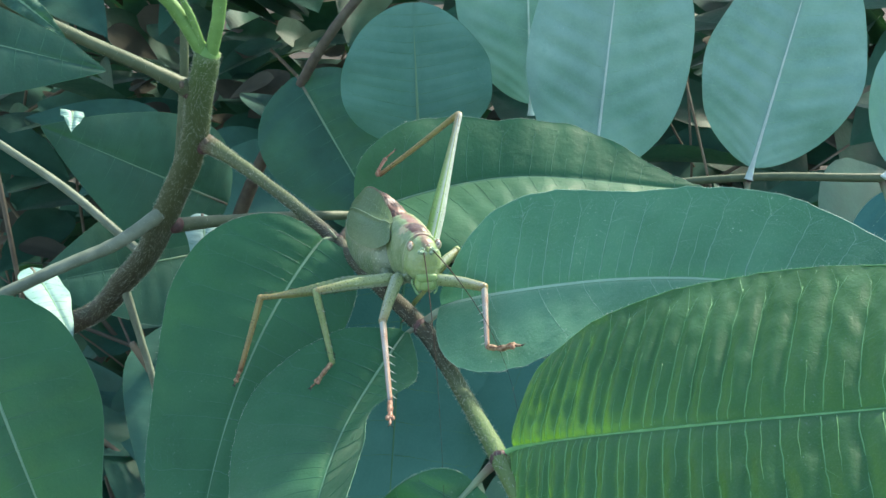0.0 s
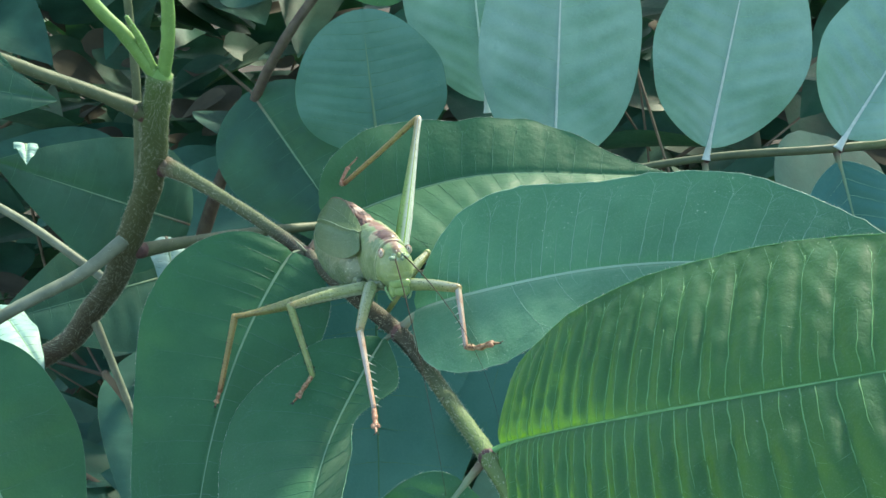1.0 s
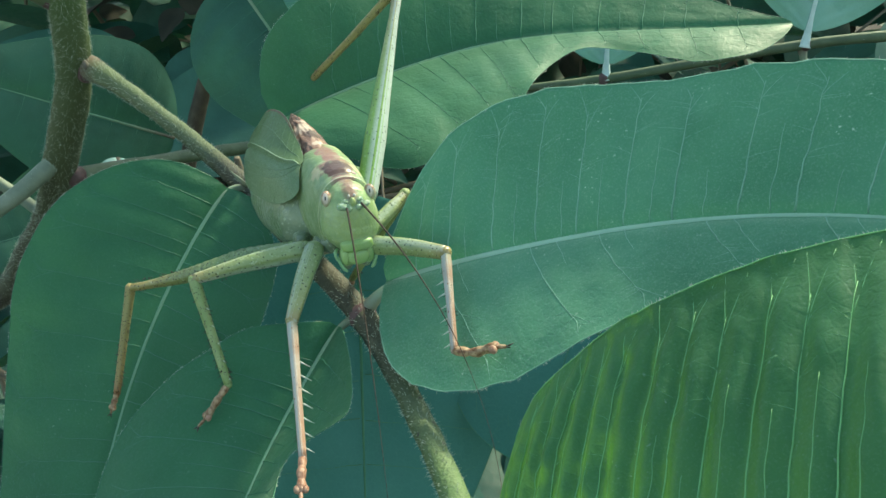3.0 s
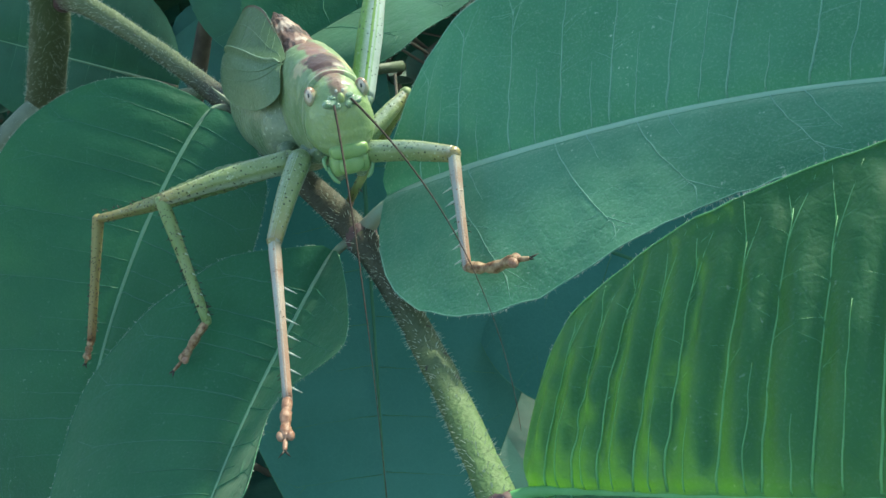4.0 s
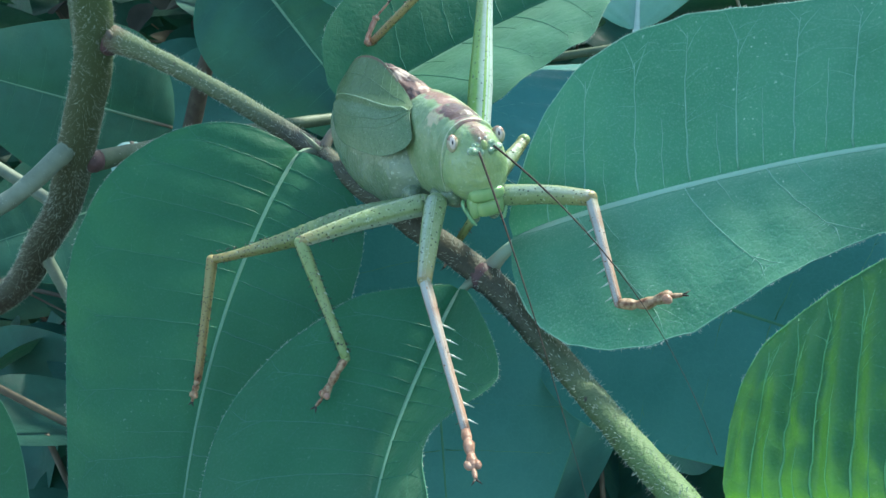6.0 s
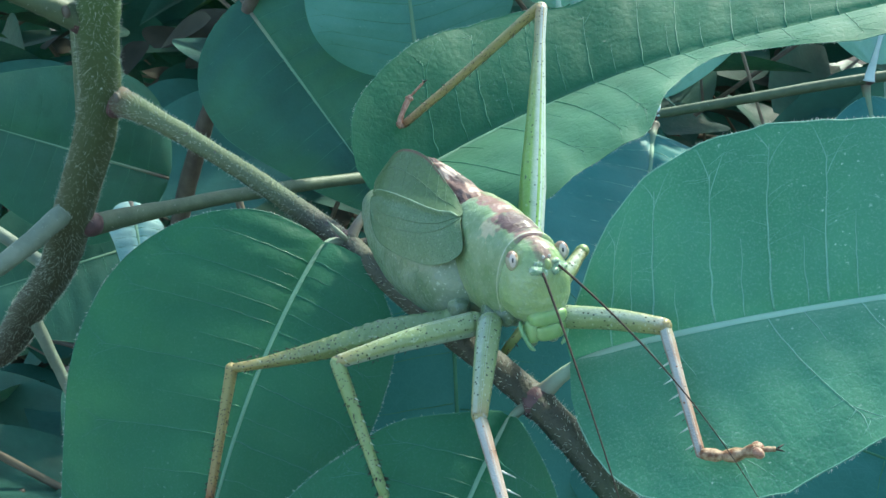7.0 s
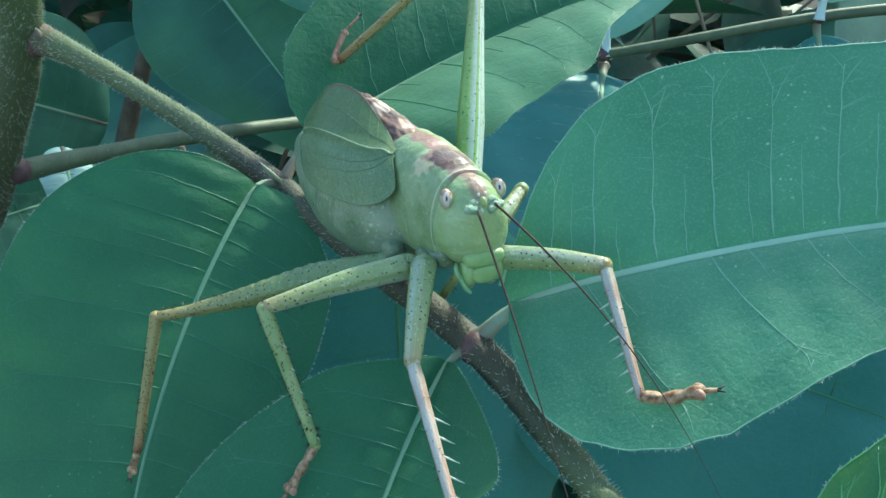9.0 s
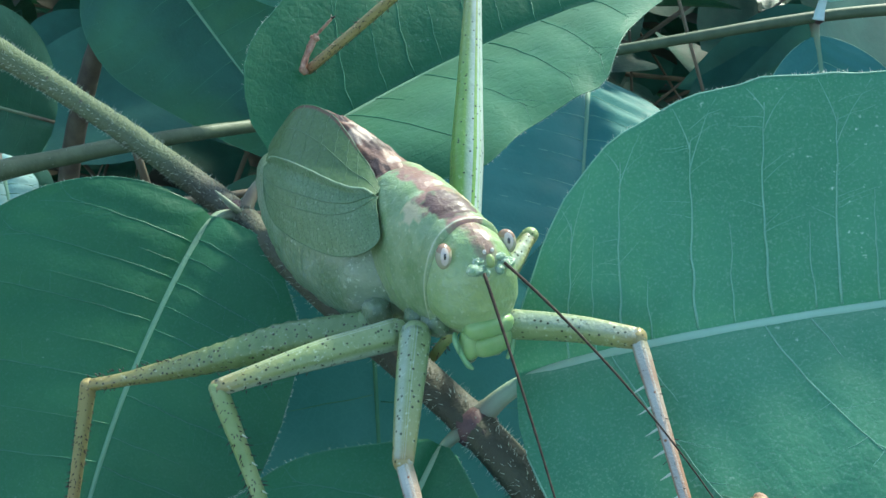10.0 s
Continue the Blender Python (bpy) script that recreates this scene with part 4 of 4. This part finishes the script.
    dark = max(spot(u, a, 0.30, 0.25, 0.11, 0.6), spot(u, a, 0.10, -0.55, 0.09, 0.30), spot(u, a, 0.80, 0, 0.2, 0.2))
    if rim > 0.93:
        return p, (0.36, 0.28, 0.20, 0.9)
    if rim > 0.84:
        return p, (0.06, 0.03, 0.024, 0.9)
    if cream > 0.03:
        return p, (0.43, 0.34, 0.28, min(0.9, 0.35 + 0.9 * cream))
    if dark > 0.03:
        return p, (0.055, 0.032, 0.028, min(0.85, 0.25 + 0.8 * dark))
    return p, (0.22, 0.125, 0.09, 0.45)


part("dorsal_wing", Sheet().grid(roof, 80, 50), DORSAL_M, cricket, "brown and cream folded wings along the back")


# legs
def limb(name, pts, radii, material, n=26, sides=12, flat=1.0, label="", parent=None, side=None, ridges=0):
    """A leg piece through pts with rounded ends; ridges: how many low rings its thick part shows."""
    line, rad = spline(pts, n), values(radii, n)
    if ridges:
        rad = [q * (1 + 0.045 * math.sin(2 * math.pi * ridges * i / n) * max(0.0, math.sin(math.pi * min(1, 1.5 * i / n)))) for i, q in enumerate(rad)]
    sheet = Sheet().tube(line, rad, max(sides, 20), flat, side, keel=0.055)
    for end, k in ((0, 1), (n, -1)):
        t = (line[end] - line[end + k]).normalized()
        turn = t.to_track_quat("Z", "Y").to_matrix()
        r = rad[end]
        first = len(sheet.v)
        sheet.ball(line[end], r * 0.99, r * 0.99, r * 0.9, 8, 14, turn)
        sheet.uv[first:] = [(0.0 if end == 0 else 1.0, q[1]) for q in sheet.uv[first:]]
    return part(name, sheet, material, parent or cricket, label)


def spines(parent, a, b, way, count, length, material=SPINE_M, r=0.014, lo=0.15, hi=0.92, name="spine"):
    for i in range(count):
        t = lo + (hi - lo) * i / max(1, count - 1)
        p = V(a).lerp(V(b), t)
        q = p + (V(way).normalized() + (V(b) - V(a)).normalized() * 0.45) * length * (1.05 - 0.35 * t)
        part(name, Sheet().spike(p, q, r), material, parent)


def bristles(parent, a, b, r, count, length, seed, thick=0.0055):
    rng = random.Random(seed)
    sheet = Sheet()
    a, b = V(a), V(b)
    t = (b - a).normalized()
    for _ in range(count):
        p = a.lerp(b, rng.random())
        d = V(rng.gauss(0, 1), rng.gauss(0, 1), rng.gauss(0, 1))
        d = (d - t * d.dot(t)).normalized()
        q = p + d * r
        sheet.spike(q, q + (d + t * 0.5).normalized() * length, thick, 3)
    part("bristle_fringe", sheet, BRISTLE_M, parent, kind="stuff")


def foot(parent_name_pts, material, pad, size=1.0):
    """A foot of lobed joints with a pair of pads and a claw: pts from the shin's end to the claw's tip."""
    pts = [V(p) for p in parent_name_pts]
    n = 48
    line = spline(pts, n)
    rad = [0.038 * size * (0.80 + 0.32 * abs(math.sin(math.pi * 4 * i / n)) ** 0.7 + 0.10 * noise.noise((i * 0.35, size * 9, 1))) * (1 if i < 0.74 * n else 0.42) for i in range(n + 1)]
    ob = part("tarsus", Sheet().tube(line, rad, 14, wobble=0.25), material, cricket, "jointed lobed foot")
    t = (line[34] - line[28]).normalized()
    across = t.cross(V(0, 0, 1)).normalized()
    for s in (-1, 1):
        part("pad", Sheet().ball(line[33] + across * 0.033 * s * size, 0.050 * size, 0.034 * size, 0.034 * size, 8, 12), pad, ob, "pinkish foot pad")
        part("claw", Sheet().spike(line[-1], line[-1] + (t + across * s * 0.8).normalized() * 0.07 * size, 0.012), BRISTLE_M, ob)
    return ob


# front leg towards the hanging leaves
hip, knee, shin, toe = loc(-0.42, -0.10, 60.82), loc(-0.50, -0.90, 60.46), loc(-0.13, -2.25, 59.92), loc(-0.05, -2.70, 59.84)
limb("femur", (hip, hip.lerp(knee, 0.5) + V(0, 0, 0.03), knee), (0.104, 0.096, 0.082, 0.064), GREEN_LEG, label="dotted green upper leg")
ob = limb("tibia", (knee, knee.lerp(shin, 0.12), knee.lerp(shin, 0.5), shin), (0.050, 0.052, 0.040, 0.036), FRONT_TIBIA, label="pinkish spiny shin")
spines(ob, knee, shin, loc(1.0, -0.9, 60.3) - loc(0, -1.0, 60.5), 7, 0.16, lo=0.3)
bristles(ob, knee, shin, 0.040, 36, 0.035, 1, 0.004)
foot((shin, shin.lerp(toe, 0.35) + V(0, 0, 0.02), shin.lerp(toe, 0.7), toe), TARSUS_PINK, TARSUS_PINK, 1.0)
# front leg on the broad leaflet
hip, knee, shin, toe = loc(0.18, 0.0, 60.84), loc(0.97, -0.32, 60.95), loc(1.13, -1.25, 60.42), loc(1.62, -1.38, 60.58)
limb("femur", (hip, hip.lerp(knee, 0.5) + V(0, 0, 0.02), knee), (0.100, 0.092, 0.085, 0.070), GREEN_LEG, label="dotted green upper leg")
ob = limb("tibia", (knee, knee.lerp(shin, 0.15), knee.lerp(shin, 0.5), shin), (0.050, 0.052, 0.040, 0.036), FRONT_TIBIA, label="pinkish spiny shin")
spines(ob, knee, shin, loc(-1.0, -0.5, 60.35) - loc(0, -0.6, 60.6), 6, 0.14, lo=0.28)
bristles(ob, knee, shin, 0.040, 30, 0.035, 2, 0.004)
foot((shin, shin.lerp(toe, 0.4) + V(0, 0, -0.03), shin.lerp(toe, 0.75) + V(0, 0, 0.0), toe), TARSUS_M, TARSUS_PINK, 1.15)
# middle leg towards the hanging leaves
hip, knee, shin, toe = loc(-0.55, 0.0, 60.76), loc(-1.69, -0.29, 60.54), loc(-1.27, -0.86, 59.62), loc(-1.53, -1.18, 59.32)
ob = limb("femur", (hip, hip.lerp(knee, 0.5) + V(0, 0, 0.02), knee), (0.105, 0.098, 0.076, 0.056), GREEN_LEG, label="dotted green upper leg")
bristles(ob, hip.lerp(knee, 0.35), knee, 0.075, 60, 0.028, 7)
ob = limb("tibia", (knee, knee.lerp(shin, 0.15), knee.lerp(shin, 0.5), shin), (0.058, 0.060, 0.048, 0.042), MID_TIBIA, label="slender greenish shin")
spines(ob, knee, shin, loc(0.8, -0.6, 60.2) - loc(0, -0.3, 60.1), 5, 0.09, lo=0.25)
bristles(ob, knee, shin, 0.045, 130, 0.045, 3)
foot((shin, shin.lerp(toe, 0.35), shin.lerp(toe, 0.7) + V(0, 0, -0.02), toe), TARSUS_M, TARSUS_PINK, 0.95)
# middle leg round the leaf axis
hip, knee, shin, toe = loc(0.05, 0.25, 60.80), loc(0.42, 0.80, 61.06), loc(-0.26, 0.86, 59.92), loc(-0.44, 0.98, 59.52)
limb("femur", (hip, hip.lerp(knee, 0.5), knee), (0.085, 0.085, 0.075, 0.045), GREEN_LEG, label="dotted green upper leg")
ob = limb("tibia", (knee, knee.lerp(shin, 0.15), knee.lerp(shin, 0.5), shin), (0.06, 0.06, 0.05, 0.04), MID_TIBIA, label="slender greenish shin")
bristles(ob, knee, shin, 0.045, 40, 0.035, 4)
foot((shin, shin.lerp(toe, 0.4), shin.lerp(toe, 0.75), toe), TARSUS_PINK, TARSUS_PINK, 0.9)
# hind leg stretched over the hanging leaflet
hip, knee, shin = loc(-0.74, 0.42, 60.54), loc(-2.85, 0.57, 59.88), loc(-3.11, 0.20, 58.62)
ob = limb("femur", (hip, hip.lerp(knee, 0.3) + V(0, 0, 0.02), hip.lerp(knee, 0.6) - V(0, 0, 0.01), hip.lerp(knee, 0.85) - V(0, 0, 0.015), knee), (0.12, 0.155, 0.108, 0.062, 0.054), HIND_LEG, 150, 16, 0.8, "long hind thigh, green turning ochre at the knee", ridges=24)
bristles(ob, hip.lerp(knee, 0.55), knee, 0.062, 70, 0.028, 8)
ob = limb("tibia", (knee, knee.lerp(shin, 0.1), knee.lerp(shin, 0.5), shin), (0.060, 0.056, 0.046, 0.042), HIND_TIBIA, label="thin ochre hind shin")
bristles(ob, knee, shin, 0.045, 160, 0.03, 5)
foot((shin, shin.lerp(loc(-3.17, 0.06, 58.42), 0.35), shin.lerp(loc(-3.17, 0.06, 58.42), 0.7), loc(-3.17, 0.06, 58.42)), TARSUS_M, TARSUS_M, 0.85)
# raised hind leg
hip, knee, shin = loc(-0.05, 0.95, 60.95), loc(0.10, 3.05, 62.74), loc(-1.42, 3.85, 61.18)
limb("femur", (hip, hip.lerp(knee, 0.25), hip.lerp(knee, 0.55), hip.lerp(knee, 0.85), knee), (0.12, 0.128, 0.092, 0.058, 0.062), HIND_LEG_UP, 40, 20, 1.0, "raised hind thigh, green with a silvery stripe", None, (1, 0, 0))
ob = limb("tibia", (knee, knee.lerp(shin, 0.08) + V(0, 0, 0.02), knee.lerp(shin, 0.5), shin), (0.062, 0.056, 0.048, 0.046), HIND_TIBIA, label="thin ochre hind shin")
bristles(ob, knee, shin, 0.045, 160, 0.035, 6)
foot((shin, shin + V(0.02, -0.07, 0.02), loc(-1.38, 4.05, 61.42), loc(-1.20, 4.1, 61.62)), TARSUS_PINK, TARSUS_PINK, 0.85)

# antennae: each turns at its base
antennae = []
for base, way, bend in ((loc(-0.01, -0.23, 61.37), V(0.26, -0.78, -0.47), V(-0.008, -0.012, -0.012)), (loc(0.12, -0.15, 61.40), V(0.65, -0.65, -0.32), V(-0.066, 0.0, -0.008))):
    d = V(way.dot(FWD), way.dot(LEFT), way.dot(UP))
    g = V(bend.dot(FWD), bend.dot(LEFT), bend.dot(UP))
    n = 70
    line = [d * (3.9 * i / n) + g * (3.9 * i / n) ** 2 for i in range(n + 1)]
    rad = [max(0.0020, 0.0105 * (1 - i / n) ** 1.3) * (1.0 + 0.12 * (i % 2)) for i in range(n + 1)]
    a = part("antenna", Sheet().tube(line, rad, 7), ANTENNA_M, cricket, "long thread-like dark antenna")
    a.location = base * CM
    antennae.append((a, base))

# ---------- more leaflets of the shrub, lower and behind ----------
def far_leaf(parent, base, tip, n, wl, wr, fold=8, seed=0.0, label="", ctrl=None, material=None, veinm=None, sidem=None, rib=0.05, quilt=0.04, nu=36, nv=20, stalk=None, shape=0.58, power=0.92, sweep=0.06):
    base, tip = V(base), V(tip)
    ctrl = V(ctrl) if ctrl else base.lerp(tip, 0.5) + V(n) * 0.25
    s = leaf_surface(base, ctrl, tip, n, wl, wr, fold, fold, 0, veins=11, sweep=sweep, quilt=quilt, wave=0.06, shape=shape, seed=seed, power=power)
    return leaflet(parent, V(parent.location) / CM, s, material or LEAF_FAR, veinm or VEIN, nu, nv, 11, sweep, rib, 0.007, label, stalk, side_material=sidem, detail=False)


far_leaf(shrub, (-0.9, 4.4, 59.3), (-0.5, 0.8, 52.6), (0.10, -0.88, 0.45), 2.3, 2.3, 4, 11.0, "smooth leaflet below the leaf axis, sky reflection in its colour", material=LEAF_SKY_TINT, veinm=SIDE_VEIN_DIM, rib=0.035)
far_leaf(shrub, (0.6, 4.4, 57.9), (7.6, 0.6, 57.2), (-0.2, -0.70, 0.68), 2.4, 2.2, 6, 12.0, "blue-green leaflet in shade", material=LEAF_SKY_TINT, veinm=SIDE_VEIN_DIM, rib=0.035)
far_leaf(shrub, (3.0, 6.0, 57.0), (9.5, 3.5, 59.5), (-0.3, -0.6, 0.74), 1.9, 1.9, 6, 12.5, "blue-green leaflet in shade")
far_leaf(shrub, (-9.9, 2.8, 57.9), (-6.4, 0.4, 51.8), (0.10, -0.85, 0.5), 1.9, 1.9, 0, 13.0, "large dark green leaflet in shade", material=LEAF)
far_leaf(shrub, (-14.0, 6.0, 63.0), (-9.0, 8.3, 61.6), (0.1, -0.85, 0.5), 1.6, 1.6, 5, 14.0, "dark green leaflet in shade")
far_leaf(shrub, (-9.6, 5.0, 64.0), (-8.35, 5.2, 63.0), (0.3, -0.8, 0.5), 0.25, 0.25, 5, 15.0, "small pale young leaflet")

# Pale colour stands in for sun flecks on these three leaflets
far_leaf(shrub, (-12.4, 9.8, 55.3), (-10.2, 7.7, 54.3), (0.2, 0.1, 0.97), 0.6, 0.65, 4, 16.0, "leaflet painted pale for a patch of sun", material=LEAF_LIT_PALE)
far_leaf(shrub, (-7.2, 9.6, 57.6), (-6.4, 7.6, 56.2), (0.2, 0.1, 0.97), 0.5, 0.5, 4, 17.0, "small leaflet painted pale as if sunlit", material=LEAF_LIT_PALE)
far_leaf(shrub, (-10.5, 9.3, 60.2), (-10.15, 8.5, 59.9), (0.2, 0.1, 0.97), 0.3, 0.3, 4, 18.0, "tiny leaflet painted pale as a sun fleck", material=LEAF_LIT_PALE)

# ---------- shrub in the background with an upright compound leaf ----------
back = tagged(empty_at("shrub", 12, 22, 0), label="shaded green shrub with tall compound leaves behind", category="shrub")
OB = V(12, 22, 0)


def relb(*pts):
    return [V(p) - OB for p in pts]


stem(back, "main_stem", relb((12, 22, 0), (13, 20, 25), (15, 16, 48), (16, 13, 58), (15.5, 12, 61)), (0.6, 0.5, 0.4, 0.35, 0.3), STEM_OLD, 40, 10, 0, label="brown woody stem")
stem(back, "rachis", relb((15.7, 11.9, 60.4), (11.2, 12.4, 59.65), (7.7, 13.0, 59.1), (3.3, 13.3, 58.17), (-0.5, 13.6, 57.6)), (0.16, 0.13, 0.12, 0.11, 0.09), PETIOLE, 40, 10, 200, 0.04, "green axis of a compound leaf", 21)
for c in ((11.2, 12.4, 59.65), (7.7, 13.0, 59.1), (3.3, 13.3, 58.17)):
    joint(back, V(c) - OB, 0.15)
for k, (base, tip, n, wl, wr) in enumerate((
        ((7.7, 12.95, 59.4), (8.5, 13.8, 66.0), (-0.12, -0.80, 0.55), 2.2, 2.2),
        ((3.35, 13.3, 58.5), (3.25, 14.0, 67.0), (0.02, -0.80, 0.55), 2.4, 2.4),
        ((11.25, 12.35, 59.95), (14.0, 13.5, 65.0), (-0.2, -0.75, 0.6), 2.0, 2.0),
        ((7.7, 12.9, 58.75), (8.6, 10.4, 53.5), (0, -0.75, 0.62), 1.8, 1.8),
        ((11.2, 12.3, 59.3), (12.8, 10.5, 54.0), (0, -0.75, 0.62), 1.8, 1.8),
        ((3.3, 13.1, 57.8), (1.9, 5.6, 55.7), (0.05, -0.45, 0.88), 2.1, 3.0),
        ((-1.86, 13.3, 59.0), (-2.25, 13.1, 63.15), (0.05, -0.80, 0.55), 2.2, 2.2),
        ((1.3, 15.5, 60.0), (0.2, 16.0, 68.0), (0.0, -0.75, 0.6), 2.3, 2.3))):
    far_leaf(back, base, tip, n, wl, wr, 8 if k == 6 else 20, 30.0 + k, "upright leaflet with a pale midrib, sky sheen in its colour", material=LEAF_SKY_TINT if k in (3, 4, 5) else LEAF_ROUND if k == 6 else LEAF_LIT_PALE, sidem=SIDE_VEIN_DIM if k == 6 else SIDE_VEIN, veinm=VEIN if k in (3, 4, 5, 6) else VEIN_FAR, rib=0.075, quilt=0.025 if k == 6 else 0.085, sweep=0.22, shape=0.78 if k == 6 else 0.80, power=0.5 if k == 6 else 0.80, nu=60, nv=28, stalk=[V(base) - (V(tip) - V(base)).normalized() * 0.35])

shade = tagged(empty_at("shrub", -14, 26, 0), label="dark green shrub in shade behind the stem", category="shrub")
OS = V(-14, 26, 0)
stem(shade, "main_stem", [V(p) - OS for p in ((-14, 26, 0), (-13, 22, 30), (-10, 18, 50), (-6, 15.5, 60), (-2.5, 15.0, 65), (0, 15, 69))], (0.5, 0.4, 0.3, 0.16, 0.13, 0.12), STEM_OLD, 50, 10, 0, label="thin reddish brown stem")
for k, (base, tip, n, wl, wr) in enumerate((
        ((-6.2, 15.6, 60.2), (-2.2, 13.0, 55.5), (0.1, -0.85, 0.45), 2.0, 2.2),
        ((-3.4, 15.2, 63.6), (0.5, 15.5, 67.5), (0.0, -0.85, 0.45), 2.0, 2.0),
        ((-9.0, 17.0, 55.0), (-13.5, 13.0, 58.5), (0.2, -0.88, 0.42), 2.3, 2.3),
        ((-9.5, 17.5, 53.0), (-14.5, 13.0, 53.0), (0.2, -0.88, 0.42), 2.3, 2.3),
        ((-9.0, 17.0, 52.5), (-5.0, 12.5, 49.5), (0.0, -0.85, 0.45), 2.3, 2.3),
        ((-10.0, 17.5, 50.0), (-10.0, 11.0, 47.0), (0.1, -0.8, 0.5), 2.3, 2.3),
        ((-9.5, 18, 64.0), (-12.5, 14.5, 68.0), (0.2, -0.85, 0.45), 2.0, 2.0))):
    far_leaf(shade, base, tip, n, wl, wr, 6, 50.0 + k, "dark green leaflet in deep shade", quilt=0.05)


# ---------- undergrowth, dry stalks and litter ----------
def scatter_leaves(name, count, box, size, material, seed, label, tilt=0.8):
    rng = random.Random(seed)
    sheet = Sheet()
    (x0, x1), (y0, y1), (z0, z1) = box
    for _ in range(count):
        y = rng.uniform(y0, y1)
        c = V(rng.uniform(x0, x1) * (0.6 + y / (2 * y1)), y, rng.uniform(z0, z1))
        L = rng.uniform(*size)
        a = rng.uniform(0, 2 * math.pi)
        t = V(math.cos(a), math.sin(a), rng.uniform(-0.7, 0.4)).normalized()
        n = V(rng.gauss(0, 0.4), rng.gauss(-0.4, 0.4), tilt).normalized()
        n = (n - t * n.dot(t)).normalized()
        s = n.cross(t)
        w = L * rng.uniform(0.22, 0.32)

        def fn(u, v, c=c, t=t, n=n, s=s, w=w, L=L):
            k = math.sin(math.pi * u ** 0.62) ** 0.9 * w if 0 < u < 1 else 0
            b = (v - 0.5) * 2
            return c + t * L * (u - 0.5) + s * k * b + n * (0.25 * k * abs(b) - 0.12 * L * (u - 0.4) ** 2)

        sheet.grid(fn, 14, 6)
    ob = new(name, sheet.mesh(name, material))
    return tagged(ob, label=label, category="foliage", kind="stuff")


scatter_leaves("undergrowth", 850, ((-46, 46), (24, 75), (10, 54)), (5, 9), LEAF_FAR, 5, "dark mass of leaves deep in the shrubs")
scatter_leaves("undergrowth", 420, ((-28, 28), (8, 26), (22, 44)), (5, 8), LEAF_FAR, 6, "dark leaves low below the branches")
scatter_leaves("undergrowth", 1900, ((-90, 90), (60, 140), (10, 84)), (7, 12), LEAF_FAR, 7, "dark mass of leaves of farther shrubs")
# Added mostly above the view to keep sky light off the shrubs
scatter_leaves("undergrowth", 450, ((-60, 60), (36, 72), (56, 76)), (6, 10), LEAF_FAR, 9, "added leaf crown, mostly out of view, shading the shrubs")
# Added leaves stand in for dimly lit brown ground in the gaps
scatter_leaves("undergrowth", 700, ((-46, 46), (40, 74), (14, 56)), (2, 4.5), LITTER, 12, "added brown leaves that fill dim gaps deep in the shrubs")
litter = scatter_leaves("leaf_litter", 1800, ((-80, 80), (-20, 150), (0.3, 2.5)), (3, 8), LITTER, 8, "brown fallen leaves on the ground", 2.5)
rng = random.Random(11)
stalks = Sheet()
for _ in range(260):
    y = rng.uniform(14, 70)
    x = rng.uniform(-0.75, 0.75) * (10 + y)
    z = rng.uniform(8, 50)
    d = V(rng.gauss(0, 0.8), rng.gauss(0, 0.4), rng.gauss(0.5, 0.6)).normalized() * rng.uniform(6, 16)
    p = V(x, y, z)
    stalks.tube(spline([p - d, p + V(rng.gauss(0, 0.5), rng.gauss(0, 0.5), 0), p + d], 8), rng.uniform(0.05, 0.16), 5)
tagged(new("dry_stalks", stalks.mesh("dry_stalks", STALK)), label="tangle of dry grey-brown stalks in shade", category="dry grass", kind="stuff")


# ---------- what moves ----------
def motions():
    """The antennae sway at their bases (seconds and two turns in degrees); leaflets turn and shift at their stalks."""
    for (ob, base), rows in zip(antennae, ANTENNA_ROWS):
        walk(ob, [(t, pose(*(base * CM), 0, a, b)) for t, a, b in rows])
    for ob, at, rows in SWAY:
        hinge = Matrix.Translation((V(at) - O) * CM)
        walk(ob, [(t, hinge @ pose(0, back * CM, -0.4 * back * CM, a, b, c) @ hinge.inverted()) for t, a, b, c, back in rows])


ANTENNA_ROWS = (
    ((0, 1, -1), (1, -1, 1), (2, 0, 0), (2.7, 0, 0), (4.5, -2, -2), (5.5, 0, 0), (7, 1, 1), (8.5, 0, 0), (10, 1, -1)),
    ((0, -1, 1), (1, 1, 0), (2, 0, 0), (2.7, 0, 0), (4.5, -2, -2), (5.5, 0, 0), (7, 0, 1), (8.5, 1, 0), (10, 0, 0)),
)
# leaflets that the breeze turns at their stalks: seconds, turns in degrees, centimetres back
SWAY = (
    (leaf_b, (-1.9, 2.85, 60.3), ((0, 13.7, 15.1, 11.6, 0.35), (2.7, 13.7, 15.1, 11.6, 0.35), (3.8, 0, 0, 0, 0), (10, 0, 0, 0, 0))),
    (leaf_e, (1.5, -3.2, 59.9), ((0, 0, 0, 0, 0), (2.7, 0, 0, 0, 0), (3.8, 3.4, 7.3, 7.0, 0), (10, 3.4, 7.3, 7.0, 0))),
)
motions()
